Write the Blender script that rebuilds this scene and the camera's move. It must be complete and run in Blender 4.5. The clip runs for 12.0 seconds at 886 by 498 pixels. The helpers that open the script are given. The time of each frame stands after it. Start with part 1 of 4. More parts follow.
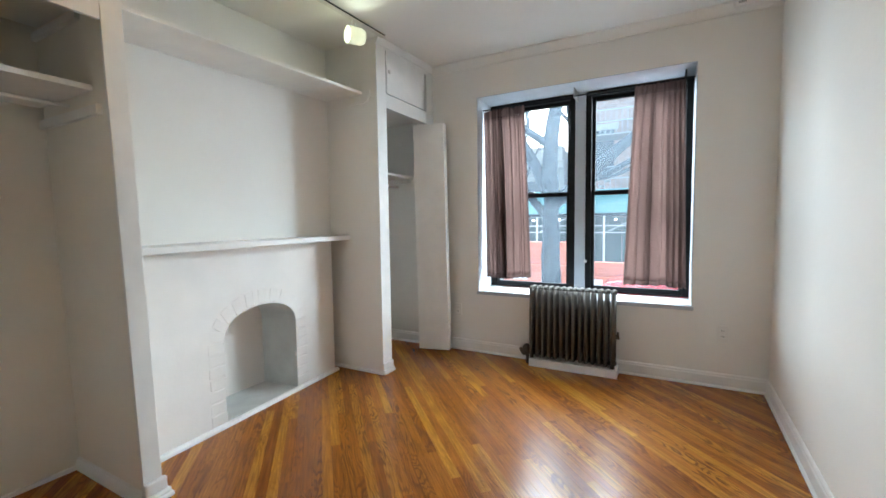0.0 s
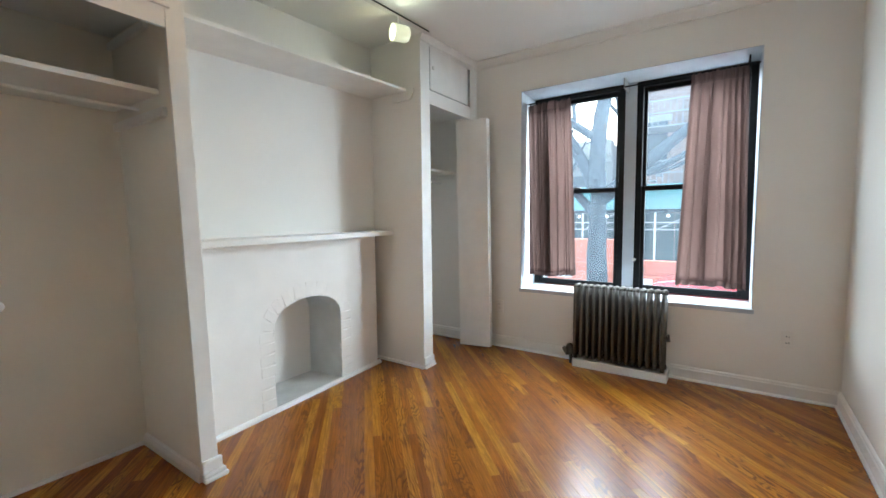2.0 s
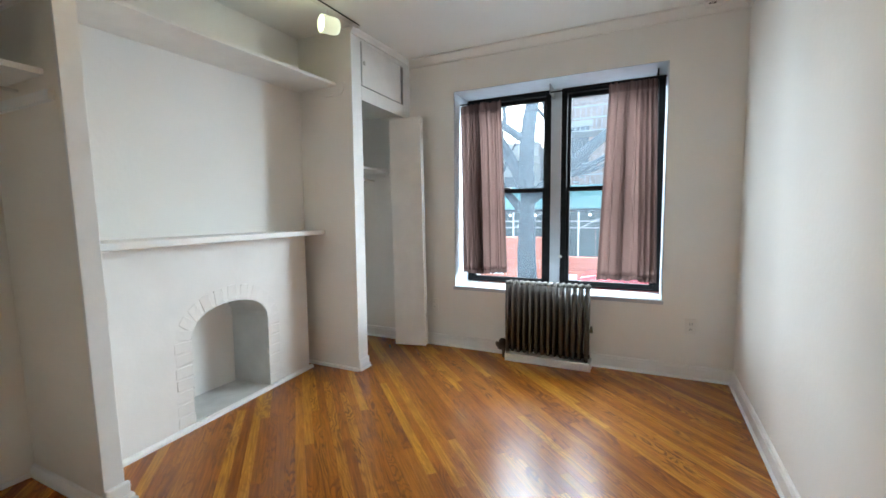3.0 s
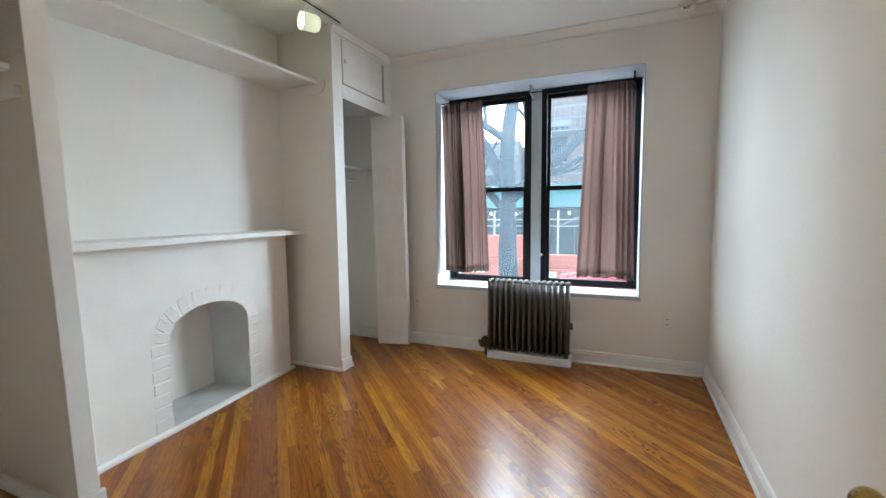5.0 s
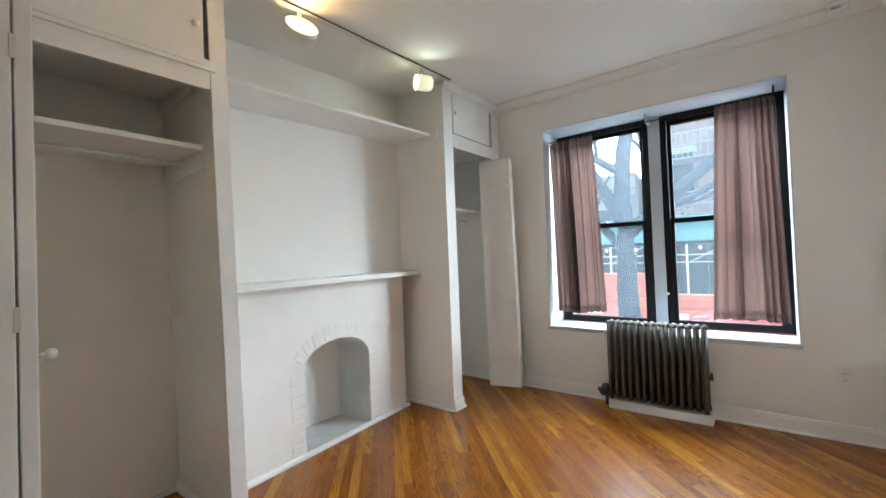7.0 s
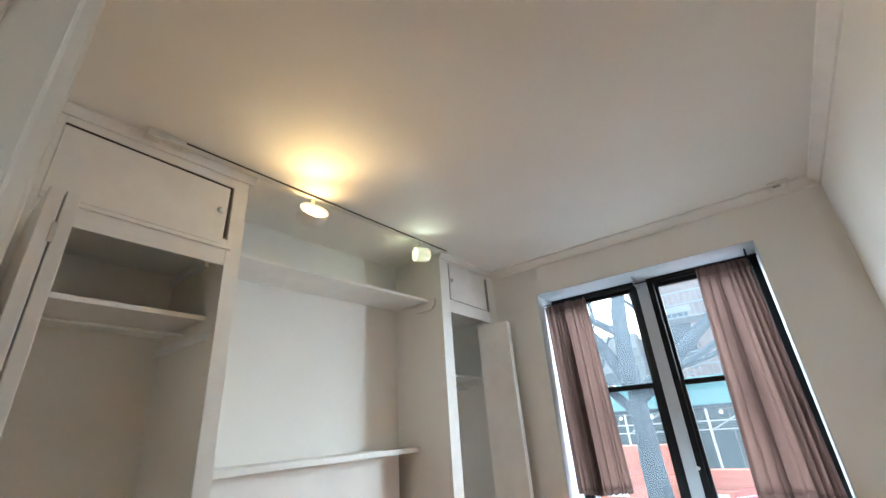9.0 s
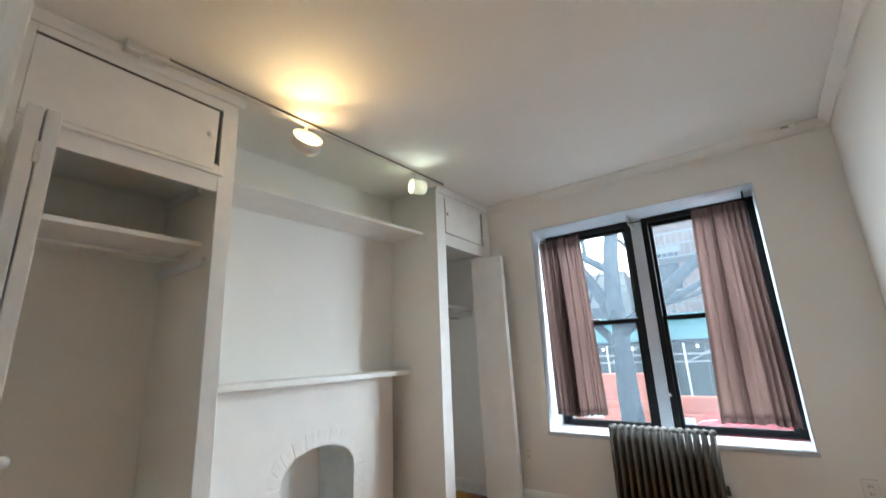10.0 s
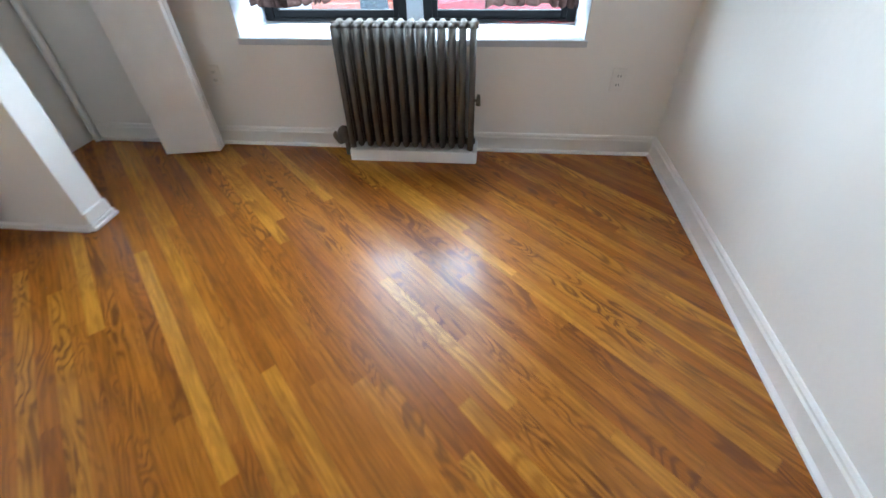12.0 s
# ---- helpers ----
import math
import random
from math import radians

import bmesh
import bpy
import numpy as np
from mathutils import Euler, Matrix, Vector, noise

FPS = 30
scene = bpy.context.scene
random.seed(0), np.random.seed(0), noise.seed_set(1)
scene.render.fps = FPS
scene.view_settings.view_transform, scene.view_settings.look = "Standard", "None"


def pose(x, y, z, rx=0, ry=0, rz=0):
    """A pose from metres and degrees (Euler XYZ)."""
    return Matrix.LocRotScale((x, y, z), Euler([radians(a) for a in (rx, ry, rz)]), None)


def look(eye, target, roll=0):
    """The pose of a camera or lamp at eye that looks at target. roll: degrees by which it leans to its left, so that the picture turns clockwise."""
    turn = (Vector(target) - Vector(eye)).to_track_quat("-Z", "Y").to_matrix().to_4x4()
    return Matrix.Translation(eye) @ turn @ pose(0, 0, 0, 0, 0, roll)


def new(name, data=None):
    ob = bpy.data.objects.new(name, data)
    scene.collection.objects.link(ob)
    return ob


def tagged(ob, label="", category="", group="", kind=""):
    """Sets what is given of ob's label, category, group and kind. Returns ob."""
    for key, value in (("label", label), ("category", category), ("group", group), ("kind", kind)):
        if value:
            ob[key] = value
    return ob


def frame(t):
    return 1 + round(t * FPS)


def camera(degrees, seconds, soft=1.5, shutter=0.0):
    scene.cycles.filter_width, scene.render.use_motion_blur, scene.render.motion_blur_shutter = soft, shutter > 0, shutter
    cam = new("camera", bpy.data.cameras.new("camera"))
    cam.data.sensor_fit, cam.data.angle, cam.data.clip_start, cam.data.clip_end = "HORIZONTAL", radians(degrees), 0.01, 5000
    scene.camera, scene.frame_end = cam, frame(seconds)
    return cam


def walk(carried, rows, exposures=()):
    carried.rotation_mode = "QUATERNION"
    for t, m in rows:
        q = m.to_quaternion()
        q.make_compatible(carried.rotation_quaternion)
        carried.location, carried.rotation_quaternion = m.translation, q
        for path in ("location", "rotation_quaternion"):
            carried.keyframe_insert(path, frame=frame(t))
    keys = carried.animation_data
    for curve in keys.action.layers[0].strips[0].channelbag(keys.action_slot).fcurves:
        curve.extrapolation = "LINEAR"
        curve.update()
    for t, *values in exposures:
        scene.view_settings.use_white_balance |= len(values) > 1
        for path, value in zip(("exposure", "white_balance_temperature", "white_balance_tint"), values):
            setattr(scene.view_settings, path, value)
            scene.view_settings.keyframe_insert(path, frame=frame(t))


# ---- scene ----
cam = camera(94.3, 12.0, shutter=0.3)
PATH = [
    (0, (0.099, 0.359, 1.287), (-0.847, 2.116, 1.153), -0.8),
    (0.5, (0.099, 0.356, 1.287), (-0.989, 2.03, 1.158), -0.9),
    (1, (0.097, 0.361, 1.287), (-1.076, 1.975, 1.153), -0.8),
    (1.5, (0.098, 0.358, 1.287), (-1.086, 1.964, 1.145), -0.7),
    (2, (0.098, 0.364, 1.287), (-1.022, 2.014, 1.136), -0.6),
    (2.5, (0.097, 0.376, 1.289), (-0.902, 2.101, 1.132), -0.6),
    (3, (0.096, 0.38, 1.29), (-0.751, 2.185, 1.129), -0.5),
    (3.2, (0.096, 0.382, 1.29), (-0.691, 2.213, 1.128), -0.4),
    (4.0, (0.095, 0.378, 1.292), (-0.542, 2.275, 1.124), -0.4),
    (4.8, (0.093, 0.37, 1.294), (-0.618, 2.231, 1.124), -0.5),
    (5, (0.093, 0.365, 1.294), (-0.671, 2.206, 1.125), -0.6),
    (5.5, (0.095, 0.358, 1.292), (-0.828, 2.126, 1.136), -0.8),
    (6, (0.095, 0.352, 1.291), (-0.97, 2.04, 1.168), -1.2),
    (6.5, (0.095, 0.346, 1.291), (-1.066, 1.974, 1.237), -1.7),
    (7, (0.096, 0.344, 1.292), (-1.121, 1.93, 1.33), -2.2),
    (7.5, (0.096, 0.344, 1.292), (-1.098, 1.933, 1.512), -3.4),
    (7.7, (0.101, 0.325, 1.283), (-1.075, 1.911, 1.604), -3.8),
    (8.5, (0.104, 0.334, 1.286), (-0.988, 1.835, 1.997), -4.5),
    (9.3, (0.106, 0.339, 1.286), (-0.972, 1.813, 2.103), -3.8),
    (9.5, (0.106, 0.339, 1.286), (-0.985, 1.83, 2.052), -3.5),
    (10, (0.106, 0.339, 1.285), (-1.033, 1.904, 1.787), -2.2),
    (10.3, (0.1, 0.35, 1.29), (-1.038, 1.978, 1.519), -1.6),
    (10.5, (0.088, 0.378, 1.286), (-1.014, 2.047, 1.283), -1.6),
    (10.7, (0.074, 0.425, 1.292), (-0.932, 2.126, 0.983), -2.0),
    (10.8, (0.019, 0.454, 1.279), (-0.89, 2.171, 0.804), -2.1),
    (11, (-0.056, 0.567, 1.214), (-0.748, 2.274, 0.435), -2.0),
    (11.2, (-0.062, 0.808, 1.135), (-0.576, 2.444, 0.107), -3.2),
    (11.5, (-0.06, 1.179, 1.159), (-0.407, 2.708, -0.083), -2.7),
    (11.7, (-0.102, 1.414, 1.147), (-0.358, 2.932, -0.13), -1.7),
    (12, (-0.178, 1.763, 1.157), (-0.347, 3.27, -0.146), -1.3),
]
walk(cam, [(t, look(eye, target, roll)) for t, eye, target, roll in PATH], [(0.0, 1.33, 6250, 6), (2.5, 1.34, 6250, 6), (4.0, 1.19, 6200, 6), (5.0, 1.19, 6200, 6), (6.0, 1.32, 6250, 6), (7.5, 1.32, 6350, 7), (9.5, 1.28, 6350, 6), (10.5, 1.18, 6150, 6), (11.0, 1.20, 6200, 9), (11.5, 1.48, 5950, 8), (12.0, 1.48, 5800, 6)])

# ---------- world and light ----------
world = bpy.data.worlds.new("sky")
world.use_nodes = True
scene.world = world
wn = world.node_tree.nodes
sky = wn.new("ShaderNodeTexSky")
sky.sky_type, sky.sun_disc = "NISHITA", False
sky.sun_elevation, sky.sun_rotation = radians(42), radians(-12)
sky.air_density, sky.dust_density = 1.2, 3.0
world.node_tree.links.new(sky.outputs[0], wn["Background"].inputs[0])
wn["Background"].inputs[1].default_value = 0.15

sun = new("sun", bpy.data.lights.new("sun", "SUN"))
sun.data.energy, sun.data.angle, sun.data.color = 0.6, radians(15), (1.0, 0.97, 0.92)
sun.matrix_world = look((-6, 34, 26), (-1, 10, 0))

# the overcast sky over the street, seen by the room through its window
skylight = new("window_skylight", bpy.data.lights.new("window_skylight", "AREA"))
skylight.data.shape, skylight.data.size, skylight.data.size_y = "RECTANGLE", 5.6, 3.0
skylight.data.energy, skylight.data.color = 1020, (0.79, 0.905, 1.0)
skylight.matrix_world = look((-0.6, 6.3, 4.4), (-0.6, 3.6, 0.5))

# unseen fill lamps added for open sky at either end of the street
for x, aim, watts in ((5.6, -2.2, 2200), (-10.0, 0.6, 2000)):
    lamp = new("street_skylight", bpy.data.lights.new("street_skylight", "AREA"))
    lamp.data.shape, lamp.data.size, lamp.data.size_y = "RECTANGLE", 9.0, 6.0
    lamp.data.energy, lamp.data.color = watts, (0.79, 0.905, 1.0)
    lamp.matrix_world = look((x, 10.5, 3.6), (aim, 3.6, 1.2))

# ---------- helpers ----------
def part(name, bm, material, parent=None, label=""):
    me = bpy.data.meshes.new(name)
    bm.normal_update()
    bm.to_mesh(me)
    bm.free()
    me.materials.append(material)
    ob = new(name, me)
    if parent is not None:
        ob.parent = parent
    return tagged(ob, label)


def thing(name, label, category, at=(0, 0, 0), group="", kind=""):
    ob = new(name)
    ob.location = at
    ob.empty_display_size = 0.05
    return tagged(ob, label, category, group, kind)


def box(bm, x0, x1, y0, y1, z0, z1, bevel=0.0):
    r = bmesh.ops.create_cube(bm, size=1.0, matrix=Matrix.LocRotScale(((x0 + x1) / 2, (y0 + y1) / 2, (z0 + z1) / 2), None, (x1 - x0, y1 - y0, z1 - z0)))
    if bevel:
        es = list({e for v in r["verts"] for e in v.link_edges})
        bmesh.ops.bevel(bm, geom=es, offset=bevel, segments=2, affect="EDGES", profile=0.5)
    return bm


def boxes(*rows, bevel=0.0):
    bm = bmesh.new()
    for r in rows:
        box(bm, *r, bevel=bevel)
    return bm


def tube(bm, a, b, r0, r1=None, n=12):
    a, b = Vector(a), Vector(b)
    d = b - a
    m = Matrix.Translation((a + b) / 2) @ d.to_track_quat("Z", "Y").to_matrix().to_4x4()
    bmesh.ops.create_cone(bm, cap_ends=True, segments=n, radius1=r0, radius2=r0 if r1 is None else r1, depth=d.length, matrix=m)
    return bm


def smooth(ob):
    for p in ob.data.polygons:
        p.use_smooth = True
    return ob


def extrude_profile(profile, a, b, normal):
    """A moulding: profile of (out, up) pairs swept from a to b; out follows normal."""
    bm = bmesh.new()
    a, b, nrm = Vector(a), Vector(b), Vector(normal)
    rings = [[bm.verts.new(p + nrm * o + Vector((0, 0, u))) for o, u in profile] for p in (a, b)]
    k = len(profile)
    for i in range(k):
        bm.faces.new((rings[0][i], rings[0][(i + 1) % k], rings[1][(i + 1) % k], rings[1][i]))
    bm.faces.new(rings[0]), bm.faces.new(rings[1])
    bmesh.ops.recalc_face_normals(bm, faces=bm.faces)
    return bm


# ---------- materials ----------
def material(name, colour, rough=0.5, metal=0.0, mottle=0.06, scale=3.0, bump=0.0, bump_scale=60.0, grain=0.0, coat=0.0):
    m = bpy.data.materials.new(name)
    m.use_nodes = True
    n, l = m.node_tree.nodes, m.node_tree.links
    b = n["Principled BSDF"]
    b.inputs["Roughness"].default_value, b.inputs["Metallic"].default_value = rough, metal
    b.inputs["Coat Weight"].default_value = coat
    tc = n.new("ShaderNodeTexCoord")
    big, small = n.new("ShaderNodeTexNoise"), n.new("ShaderNodeTexNoise")
    big.inputs["Scale"].default_value, small.inputs["Scale"].default_value = scale, bump_scale
    big.inputs["Detail"].default_value = 5
    ramp = n.new("ShaderNodeMapRange")
    ramp.inputs[1].default_value, ramp.inputs[2].default_value = 0.3, 0.7
    ramp.inputs[3].default_value, ramp.inputs[4].default_value = 1 - mottle, 1 + mottle
    mul = n.new("ShaderNodeVectorMath")
    mul.operation = "SCALE"
    mul.inputs[0].default_value = colour
    for t in (big, small):
        l.new(tc.outputs["Object"], t.inputs["Vector"])
    l.new(big.outputs[0], ramp.inputs[0])
    l.new(ramp.outputs[0], mul.inputs["Scale"])
    l.new(mul.outputs[0], b.inputs["Base Color"])
    if grain:
        rr = n.new("ShaderNodeMapRange")
        rr.inputs[3].default_value, rr.inputs[4].default_value = max(rough - grain, 0.02), rough + grain
        l.new(small.outputs[0], rr.inputs[0])
        l.new(rr.outputs[0], b.inputs["Roughness"])
    if bump:
        bp = n.new("ShaderNodeBump")
        bp.inputs["Strength"].default_value, bp.inputs["Distance"].default_value = bump, 0.01
        add = n.new("ShaderNodeMath")
        l.new(big.outputs[0], add.inputs[0]), l.new(small.outputs[0], add.inputs[1])
        l.new(add.outputs[0], bp.inputs["Height"])
        l.new(bp.outputs[0], b.inputs["Normal"])
    return m


def plank_material(name="oiled_pine_boards"):
    m = bpy.data.materials.new(name)
    m.use_nodes = True
    n, l = m.node_tree.nodes, m.node_tree.links
    b = n["Principled BSDF"]
    tc, info = n.new("ShaderNodeTexCoord"), n.new("ShaderNodeObjectInfo")
    shift = n.new("ShaderNodeVectorMath")
    shift.operation = "MULTIPLY"
    shift.inputs[1].default_value = (37.0, 91.0, 53.0)
    comb = n.new("ShaderNodeCombineXYZ")
    for i in range(3):
        l.new(info.outputs["Random"], comb.inputs[i])
    l.new(comb.outputs[0], shift.inputs[0])
    add = n.new("ShaderNodeVectorMath")
    l.new(tc.outputs["Object"], add.inputs[0]), l.new(shift.outputs[0], add.inputs[1])
    stretch = n.new("ShaderNodeMapping")
    stretch.inputs["Scale"].default_value = (1.7, 9.0, 1.0)
    l.new(add.outputs[0], stretch.inputs[0])
    # cathedral figure: contours of a stretched noise
    fig = n.new("ShaderNodeTexNoise")
    fig.inputs["Scale"].default_value, fig.inputs["Detail"].default_value = 1.1, 2.4
    fig.inputs["Distortion"].default_value = 0.8
    l.new(stretch.outputs[0], fig.inputs["Vector"])
    times = n.new("ShaderNodeMath")
    times.operation, times.inputs[1].default_value = "MULTIPLY", 78.0
    l.new(fig.outputs[0], times.inputs[0])
    sine = n.new("ShaderNodeMath")
    sine.operation = "SINE"
    l.new(times.outputs[0], sine.inputs[0])
    band = n.new("ShaderNodeMapRange")
    band.inputs[1].default_value, band.inputs[2].default_value = -0.1, 1.0
    l.new(sine.outputs[0], band.inputs[0])
    # fine streaks
    fine_map = n.new("ShaderNodeMapping")
    fine_map.inputs["Scale"].default_value = (5.0, 110.0, 1.0)
    l.new(add.outputs[0], fine_map.inputs[0])
    fine = n.new("ShaderNodeTexNoise")
    fine.inputs["Scale"].default_value, fine.inputs["Detail"].default_value = 1.0, 4
    l.new(fine_map.outputs[0], fine.inputs["Vector"])
    # how strongly a board is figured
    amount = n.new("ShaderNodeMath")
    amount.operation, amount.inputs[1].default_value = "MULTIPLY", 7.31
    l.new(info.outputs["Random"], amount.inputs[0])
    frac = n.new("ShaderNodeMath")
    frac.operation = "FRACT"
    l.new(amount.outputs[0], frac.inputs[0])
    weight = n.new("ShaderNodeMapRange")
    weight.inputs[1].default_value, weight.inputs[2].default_value = 0.35, 0.9
    weight.inputs[3].default_value, weight.inputs[4].default_value = 0.25, 0.95
    l.new(frac.outputs[0], weight.inputs[0])
    strength = n.new("ShaderNodeMath")
    strength.operation = "MULTIPLY"
    patch, fade, broken = n.new("ShaderNodeTexNoise"), n.new("ShaderNodeMapRange"), n.new("ShaderNodeMath")
    patch.inputs["Scale"].default_value, patch.inputs["Detail"].default_value = 5.0, 2
    l.new(add.outputs[0], patch.inputs["Vector"])
    fade.inputs[1].default_value, fade.inputs[2].default_value = 0.36, 0.58
    fade.inputs[3].default_value = 0.4
    l.new(patch.outputs[0], fade.inputs[0])
    broken.operation = "MULTIPLY"
    l.new(band.outputs[0], broken.inputs[0]), l.new(fade.outputs[0], broken.inputs[1])
    l.new(broken.outputs[0], strength.inputs[0]), l.new(weight.outputs[0], strength.inputs[1])
    tone = n.new("ShaderNodeValToRGB")
    tone.color_ramp.elements[0].color = (0.245, 0.072, 0.0065, 1)
    tone.color_ramp.elements[1].color = (0.50, 0.212, 0.020, 1)
    for pos, col in ((0.3, (0.316, 0.101, 0.0085, 1)), (0.7, (0.380, 0.136, 0.0125, 1))):
        tone.color_ramp.elements.new(pos).color = col
    l.new(info.outputs["Random"], tone.inputs[0])
    streak = n.new("ShaderNodeMapRange")
    streak.inputs[1].default_value, streak.inputs[2].default_value = 0.3, 0.75
    streak.inputs[3].default_value, streak.inputs[4].default_value = 1.30, 0.60
    l.new(fine.outputs[0], streak.inputs[0])
    toned = n.new("ShaderNodeVectorMath")
    toned.operation = "SCALE"
    l.new(tone.outputs[0], toned.inputs[0]), l.new(streak.outputs[0], toned.inputs["Scale"])
    mix = n.new("ShaderNodeMix")
    mix.data_type = "RGBA"
    l.new(strength.outputs[0], mix.inputs[0])
    l.new(toned.outputs[0], mix.inputs[6])
    mix.inputs[7].default_value = (0.132, 0.040, 0.0055, 1)
    l.new(mix.outputs[2], b.inputs["Base Color"])
    wear = n.new("ShaderNodeTexNoise")
    wear.inputs["Scale"].default_value, wear.inputs["Detail"].default_value = 5.0, 6
    l.new(tc.outputs["Object"], wear.inputs["Vector"])
    rough = n.new("ShaderNodeMapRange")
    rough.inputs[1].default_value, rough.inputs[2].default_value = 0.3, 0.7
    rough.inputs[3].default_value, rough.inputs[4].default_value = 0.22, 0.27
    l.new(wear.outputs[0], rough.inputs[0])
    l.new(rough.outputs[0], b.inputs["Roughness"])
    b.inputs["Specular IOR Level"].default_value = 0.42
    bp = n.new("ShaderNodeBump")
    bp.inputs["Strength"].default_value, bp.inputs["Distance"].default_value = 0.05, 0.001
    l.new(fine.outputs[0], bp.inputs["Height"])
    l.new(bp.outputs[0], b.inputs["Normal"])
    return m


def glow(name, colour, strength):
    m = bpy.data.materials.new(name)
    m.use_nodes = True
    b = m.node_tree.nodes["Principled BSDF"]
    b.inputs["Base Color"].default_value = (*colour, 1)
    b.inputs["Emission Color"].default_value = (*colour, 1)
    b.inputs["Emission Strength"].default_value = strength
    return m


def cloth(name, colour, through_tone=1.0):
    m = material(name, colour, 0.9, mottle=0.08, scale=8, bump=0.15, bump_scale=400)
    n, l = m.node_tree.nodes, m.node_tree.links
    b = n["Principled BSDF"]
    tr, mix = n.new("ShaderNodeBsdfTranslucent"), n.new("ShaderNodeMixShader")
    tr.inputs[0].default_value = (colour[0] * 2.8 * through_tone, colour[1] * 2.75 * through_tone, colour[2] * 2.65 * through_tone, 1)
    mix.inputs[0].default_value = 0.6
    l.new(b.outputs[0], mix.inputs[1]), l.new(tr.outputs[0], mix.inputs[2])
    l.new(mix.outputs[0], n["Material Output"].inputs[0])
    return m


def clear_glass(name, rough=0.0):
    m = bpy.data.materials.new(name)
    m.use_nodes = True
    n, l = m.node_tree.nodes, m.node_tree.links
    tr, gl, mix = n.new("ShaderNodeBsdfTransparent"), n.new("ShaderNodeBsdfGlossy"), n.new("ShaderNodeMixShader")
    tr.inputs[0].default_value = (0.93, 0.96, 0.97, 1)
    gl.inputs["Roughness"].default_value = 0.02
    # Bluish translucent veil lays glare and haze over the street view.
    glare, veil = n.new("ShaderNodeBsdfTranslucent"), n.new("ShaderNodeMixShader")
    glare.inputs[0].default_value = (0.68, 0.83, 0.98, 1)
    veil_noise, amount = n.new("ShaderNodeTexNoise"), n.new("ShaderNodeMapRange")
    veil_noise.inputs["Scale"].default_value = 2.5
    amount.inputs[3].default_value, amount.inputs[4].default_value = 0.014, 0.022
    l.new(veil_noise.outputs[0], amount.inputs[0]), l.new(amount.outputs[0], veil.inputs[0])
    l.new(tr.outputs[0], veil.inputs[1]), l.new(glare.outputs[0], veil.inputs[2])
    fr = n.new("ShaderNodeFresnel")
    fr.inputs[0].default_value = 1.45
    l.new(fr.outputs[0], mix.inputs[0])
    l.new(veil.outputs[0], mix.inputs[1]), l.new(gl.outputs[0], mix.inputs[2])
    l.new(mix.outputs[0], n["Material Output"].inputs[0])
    return m


WALL = material("wall_paint", (0.868, 0.853, 0.815), 0.6, mottle=0.025, scale=1.4, bump=0.10, bump_scale=35)
CEIL = material("ceiling_paint", (0.86, 0.85, 0.81), 0.7, mottle=0.03, scale=0.9, bump=0.08, bump_scale=25)
TRIM = material("gloss_white_trim", (0.87, 0.86, 0.83), 0.38, mottle=0.04, scale=6, bump=0.06, bump_scale=50)
MASON = material("painted_masonry", (0.85, 0.825, 0.79), 0.65, mottle=0.03, scale=5, bump=0.05, bump_scale=55)
# White reveal paint, darkened and blued in its colour to temper the window light.
REVEAL = material("white_paint_dimmed_blue", (0.53, 0.57, 0.61), 0.45, mottle=0.05, scale=7, bump=0.08, bump_scale=60)
# Off-white closet paint, tinted warmer to carry bounce from floor and bulb.
CREAM = material("closet_paint_warm_bounce", (0.88, 0.835, 0.75), 0.6, mottle=0.04, scale=1.8, bump=0.10, bump_scale=35)
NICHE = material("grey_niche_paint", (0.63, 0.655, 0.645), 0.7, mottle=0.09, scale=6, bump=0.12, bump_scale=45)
HEARTH = material("hearth_cement", (0.62, 0.62, 0.60), 0.8, mottle=0.1, scale=8, bump=0.3, bump_scale=90)
BLACK = material("black_window_paint", (0.008, 0.008, 0.009), 0.6, mottle=0.3, scale=10, bump=0.05)
IRON = material("radiator_paint", (0.100, 0.088, 0.075), 0.62, metal=0.0, mottle=0.25, scale=14, bump=0.2, bump_scale=90, grain=0.12)
VALVE = material("tarnished_valve", (0.12, 0.105, 0.085), 0.55, metal=0.5, mottle=0.3, scale=40)
BRASS = material("aged_brass", (0.42, 0.29, 0.09), 0.28, metal=1.0, mottle=0.15, scale=30, grain=0.1)
STEEL = material("dull_steel", (0.45, 0.44, 0.42), 0.4, metal=0.9, mottle=0.15, scale=30)
PLASTIC = material("ivory_plastic", (0.85, 0.83, 0.79), 0.4, mottle=0.02, scale=8)
# Near-black colour standing in for the shade inside gaps and slots.
DARK = material("gap_slot_shade", (0.03, 0.028, 0.025), 0.6)
CURTAIN = cloth("mauve_curtain_cloth", (0.082, 0.051, 0.046))
HEM = cloth("doubled_mauve_cloth", (0.082, 0.051, 0.046), 0.72)
BLACK.node_tree.nodes["Principled BSDF"].inputs["Specular IOR Level"].default_value = 0.2
GLASS = clear_glass("window_glass")
PLANK = plank_material()
SUBFLOOR = material("dark_subfloor", (0.10, 0.045, 0.015), 0.7, mottle=0.2)
HALLF = material("hall_floor_boards", (0.22, 0.09, 0.02), 0.4, mottle=0.2, scale=4)
TRACKW = material("white_enamel", (0.74, 0.72, 0.68), 0.4, mottle=0.03, scale=20)

# ---------- structure ----------
XF, XB = -1.97, -2.63            # closet fronts, closet backs
YN, YS = 4.035, 0.35             # window wall, doorway wall
W0, W1, WZ0, WZ1 = -1.492, 0.298, 0.600, 2.453
REV = 4.372                      # window frames stand this far out


def ceil_z(y):
    return 2.70 + 0.034 * (y - 0.9)


def right_x(y):
    return 0.790 + 0.0276 * (y - 4.03)


def structure(name, bm, mat, label):
    return tagged(part(name, bm, mat), label, name.split("_")[0], kind="structure")


